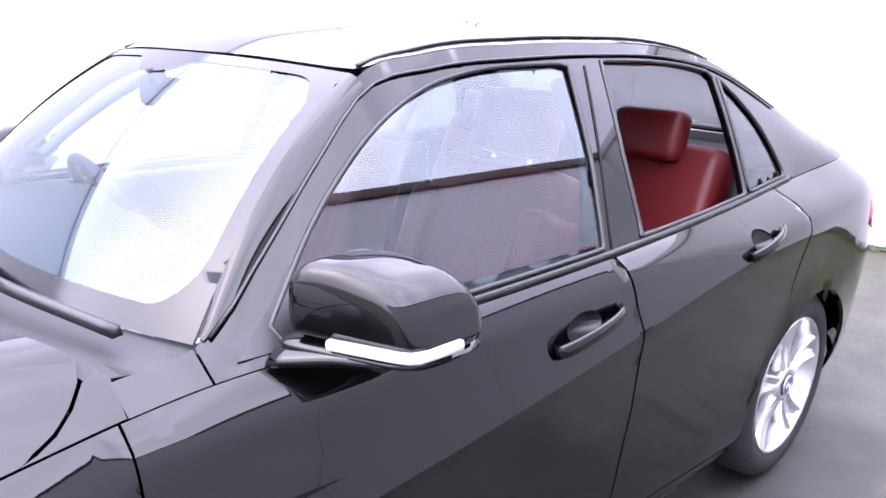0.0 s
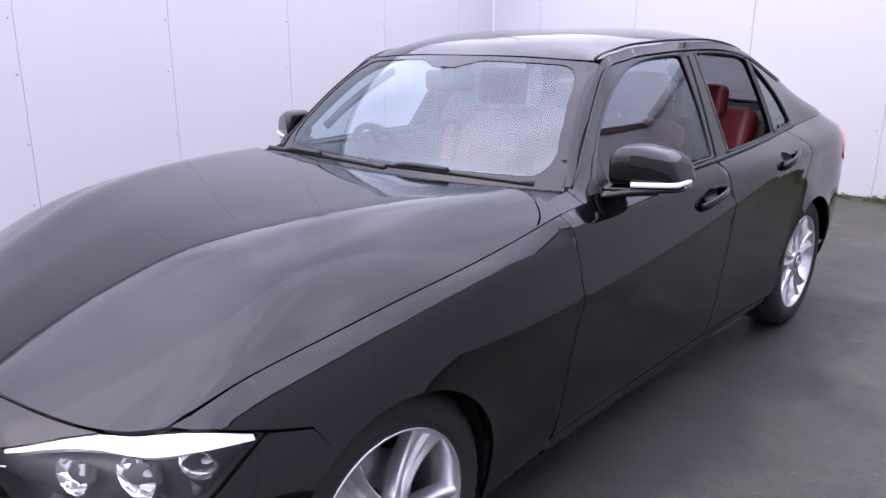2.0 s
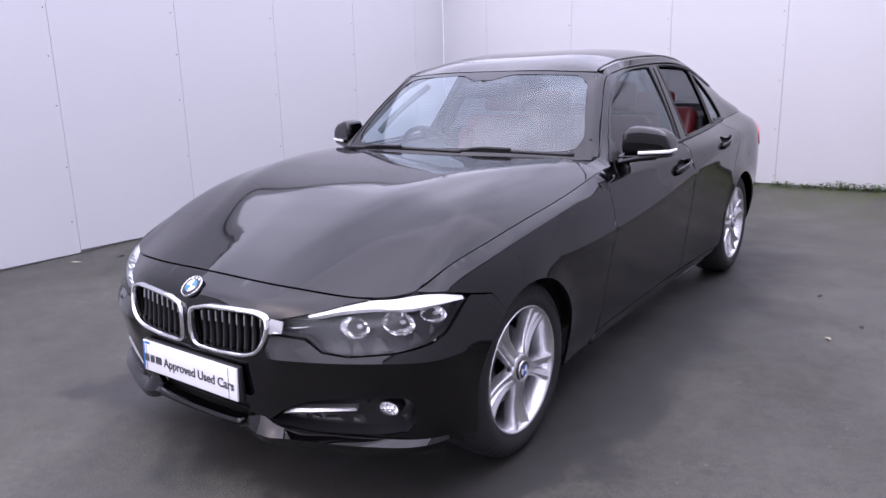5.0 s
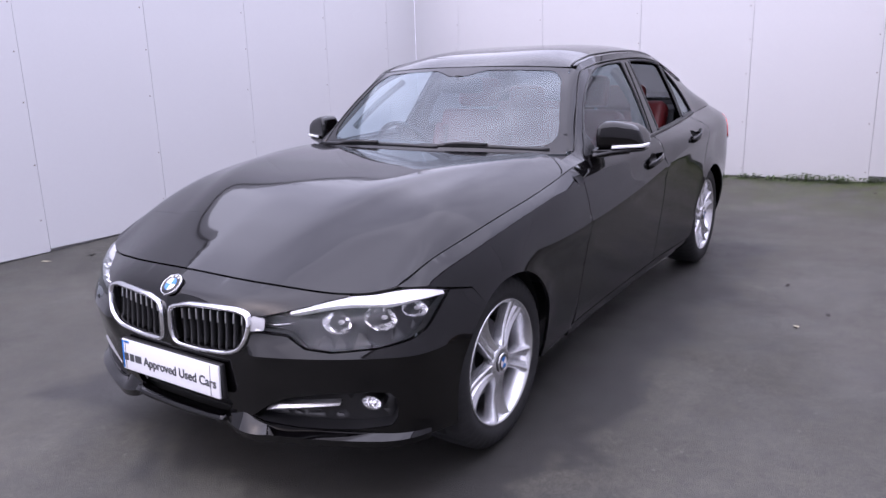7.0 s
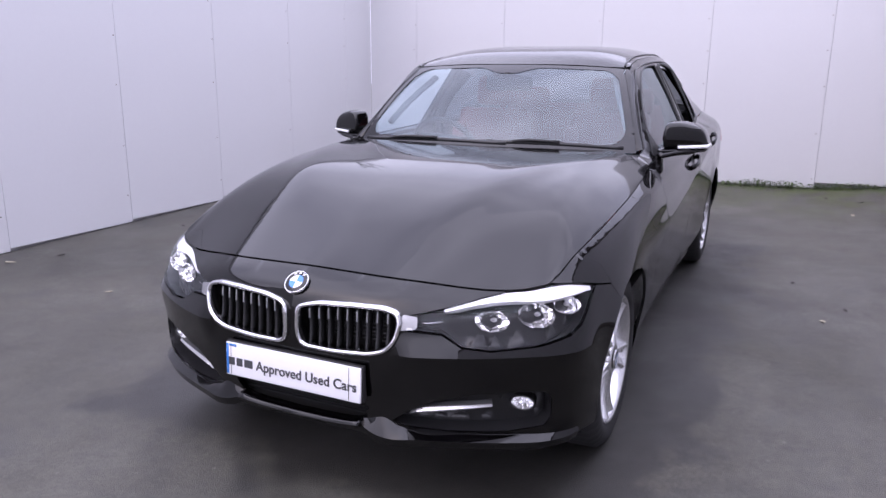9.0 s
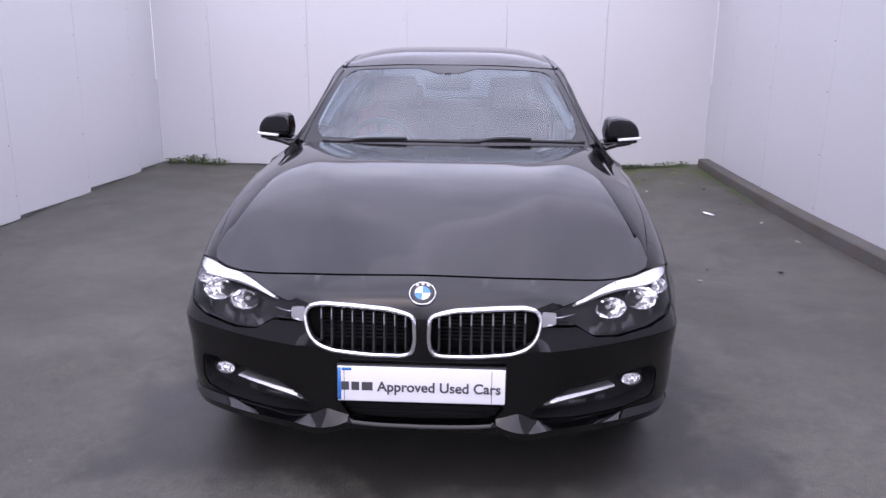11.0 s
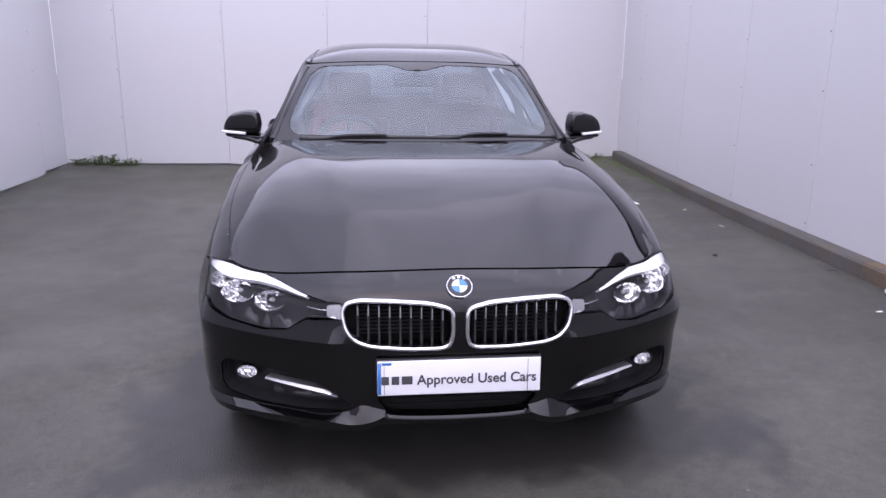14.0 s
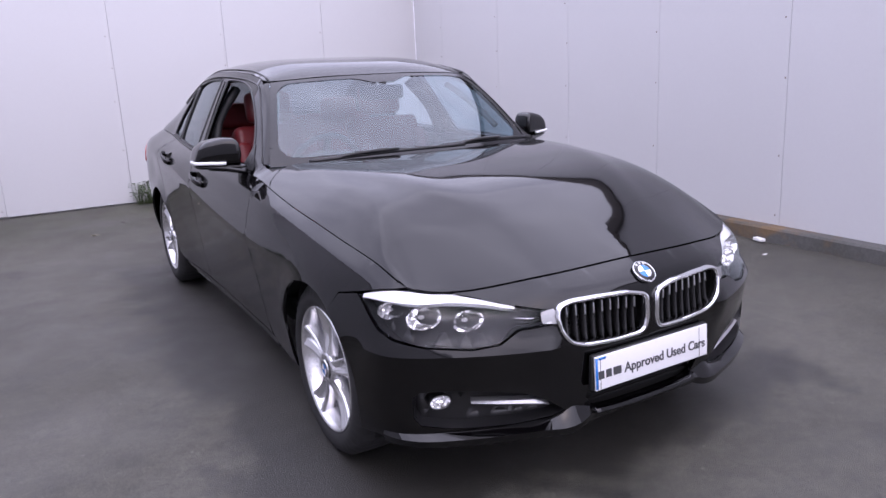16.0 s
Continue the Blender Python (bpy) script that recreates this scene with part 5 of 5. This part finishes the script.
def bare_tree(x, y, height, seed):
    """A leafless tree beyond the wall: tapered trunk, forking limbs and fine twigs."""
    r = random.Random(seed)
    wood = empty("tree", Matrix.Translation((x, y, 0)))
    limbs = []

    def grow(p, d, length, rad, level):
        pts = [p]
        for i in range(4):
            d = (d + Vector((r.uniform(-0.2, 0.2), r.uniform(-0.2, 0.2), r.uniform(-0.05, 0.2)))).normalized()
            pts.append(pts[-1] + d * length / 4)
        limbs.append((pts, rad, level))
        if level < 4:
            for _ in range(3 if level else 5):
                k = r.randint(2, 4)
                side = Vector((r.uniform(-1, 1), r.uniform(-1, 1), r.uniform(0.0, 0.8))).normalized()
                grow(pts[k], (d + side * 0.9).normalized(), length * r.uniform(0.5, 0.72), rad * 0.55, level + 1)

    grow(Vector((0, 0, -0.2)), Vector((0, 0, 1)), height * 0.42, height * 0.02, 0)

    def mesh_of(chosen):
        bm = bmesh.new()
        for pts, rad, _ in chosen:
            rings = []
            for i, p in enumerate(pts):
                q = rad * (1 - 0.12 * i)
                rings.append([bm.verts.new(p + Vector((q * math.cos(1.257 * k), q * math.sin(1.257 * k), 0))) for k in range(5)])
            for a, b in zip(rings, rings[1:]):
                for k in range(5):
                    bm.faces.new((a[k], a[(k + 1) % 5], b[(k + 1) % 5], b[k]))
        return bm

    part("trunk", mesh_of([l for l in limbs if l[2] < 2]), BARK, wood)
    part("crown", mesh_of([l for l in limbs if l[2] >= 2]), BARK, wood)
    return tagged(wood, "leafless dark tree standing beyond the white wall", "tree", group="trees beyond the wall")


bare_tree(-6.2, 7.5, 7.5, 3)
bare_tree(-7.4, 4.6, 7.0, 5)


# ---- inside the car ----
def cushion(w, d, h, at, m=None, soft=0.05):
    return box(w, d, h, soft, 4, at, m)


def seat(x):
    base = part("front_seat", cushion(0.50, 0.52, 0.18, (x, 1.50, 0.46)), LEATHER, car, "red leather front seat with headrest")
    lean = Matrix.Rotation(radians(-20), 4, "X")
    part("backrest", cushion(0.47, 0.15, 0.64, (x, 1.83, 0.77), lean), LEATHER, base)
    for k in (-1, 1):
        part("bolster", cushion(0.09, 0.20, 0.50, (x + k * 0.205, 1.80, 0.74), lean, 0.04), LEATHER, base)
    rest = part("headrest", cushion(0.27, 0.10, 0.18, (x, 1.955, 1.185), Matrix.Rotation(radians(-10), 4, "X"), 0.045), LEATHER, base)
    for k in (-1, 1):
        part("post", sweep([(x + k * 0.065, 1.93, 1.03), (x + k * 0.065, 1.95, 1.14)], circle(0.007, 10)), CHROME, rest)


for x in (0.37, -0.37):
    seat(x)
bench = part("rear_bench", cushion(1.26, 0.52, 0.17, (0, 2.36, 0.49)), LEATHER, car, "red leather rear bench")
part("backrest", cushion(1.26, 0.14, 0.62, (0, 2.60, 0.78), Matrix.Rotation(radians(-22), 4, "X")), LEATHER, bench)
for x in (-0.37, 0.37):
    part("headrest", cushion(0.26, 0.10, 0.17, (x, 2.63, 1.105), Matrix.Rotation(radians(-12), 4, "X"), 0.045), LEATHER, bench)
for x in (-0.56, 0.56):
    part("seat_belt", sweep(curve([(x, 2.80, 1.02), (x * 0.97, 2.66, 0.92), (x * 0.80, 2.56, 0.70), (x * 0.62, 2.46, 0.58)], 12), [(-0.024, -0.002), (0.024, -0.002), (0.024, 0.002), (-0.024, 0.002)], False, (0, 0, 1)), GREYPLASTIC, car)
part("parcel_shelf", box(1.24, 0.66, 0.02, 0.006, 2, at=(0, 3.03, 1.0)), GREYPLASTIC, car)
part("rear_bulkhead", box(1.30, 0.02, 0.14, 0.004, 1, at=(0, 3.345, 0.975)), GREYPLASTIC, car)
part("boot_wall", box(1.30, 0.03, 0.70, 0.005, 1, at=(0, 2.78, 0.66)), GREYPLASTIC, car)


def dash(u, v):
    x = -0.70 + 1.40 * u
    hood = 0.035 * math.exp(-((x + 0.37) / 0.17) ** 2)
    prof = [(0, 0.78, 0.935), (0.35, 0.98, 0.955), (0.6, 1.10, 0.950), (0.75, 1.15, 0.90), (1.0, 1.16, 0.62)]
    y, z = hermite(prof, v)
    return (x, y + 0.03 * (hood / 0.035) * (v > 0.4), z + hood * max(0, 1 - abs(v - 0.5) * 3))


part("dashboard", grid(dash, 30, 16), GREYPLASTIC, car, "dark moulded dashboard")
part("centre_console", box(0.24, 0.75, 0.28, 0.03, 3, at=(0, 1.45, 0.42)), GREYPLASTIC, car)
part("cabin_floor", box(1.40, 1.9, 0.02, 0, at=(0, 1.85, 0.335)), GREYPLASTIC, car)
for side in (-1, 1):
    for y0, y1 in ((0.92, 1.78), (1.84, 2.62)):
        part("door_card", box(0.05, y1 - y0, 0.56, 0.018, 2, at=(side * 0.755, (y0 + y1) / 2, 0.665)), GREYPLASTIC, car)
wheel_pose = Matrix.Translation((-0.36, 1.13, 0.905)) @ Matrix.Rotation(radians(-64), 4, "X")
rim_path = [(0.182 * math.cos(2 * math.pi * i / 40), 0.182 * math.sin(2 * math.pi * i / 40), 0) for i in range(40)]
helm = part("steering_wheel", put_at(sweep(rim_path, circle(0.015, 10), True, (0, 0, 1)), wheel_pose), PLASTIC, car, "black leather steering wheel")
part("boss", put_at(box(0.17, 0.13, 0.05, 0.025, 3), wheel_pose), PLASTIC, helm)
for a in (0, 180, 270):
    c, s_ = math.cos(radians(a)), math.sin(radians(a))
    part("spoke", put_at(sweep([(0.05 * c, 0.05 * s_, 0), (0.178 * c, 0.178 * s_, 0)], circle(0.018, 8, 0.009)), wheel_pose), PLASTIC, helm)
part("steering_column", sweep([(-0.36, 1.11, 0.895), (-0.36, 1.02, 0.86)], circle(0.045, 12)), PLASTIC, car)
part("rear_view_mirror", box(0.25, 0.035, 0.075, 0.02, 3, at=(0, 1.15, 1.262)), PLASTIC, car, "black rear-view mirror")
part("mirror_stem", sweep([(0, 1.135, 1.285), (0, 1.13, 1.32)], circle(0.02, 10)), PLASTIC, car)
part("headlining", panel(roof, both([(0, 1.24), (0.4, 1.27), (0.535, 1.31), (0.54, 1.7), (0.535, 2.2), (0.525, 2.55), (0.3, 2.68), (0, 2.69)]), (), 0.06, 0.0, False, -0.03), LINER, car)
for side in (-1, 1):
    pillar = [(side * x, y, z) for x, y, z in ((0.655, 1.04, 1.045), (0.625, 1.10, 1.105), (0.575, 1.20, 1.19), (0.52, 1.34, 1.28))]
    part("pillar_trim", sweep(curve(pillar, 12), circle(0.022, 10, 0.016)), LINER, car)
    middle = [(side * x, y, z) for x, y, z in ((0.745, 1.81, 0.95), (0.70, 1.855, 1.12), (0.565, 1.90, 1.30))]
    part("pillar_trim", sweep(curve(middle, 10), circle(0.028, 10, 0.045)), GREYPLASTIC, car)
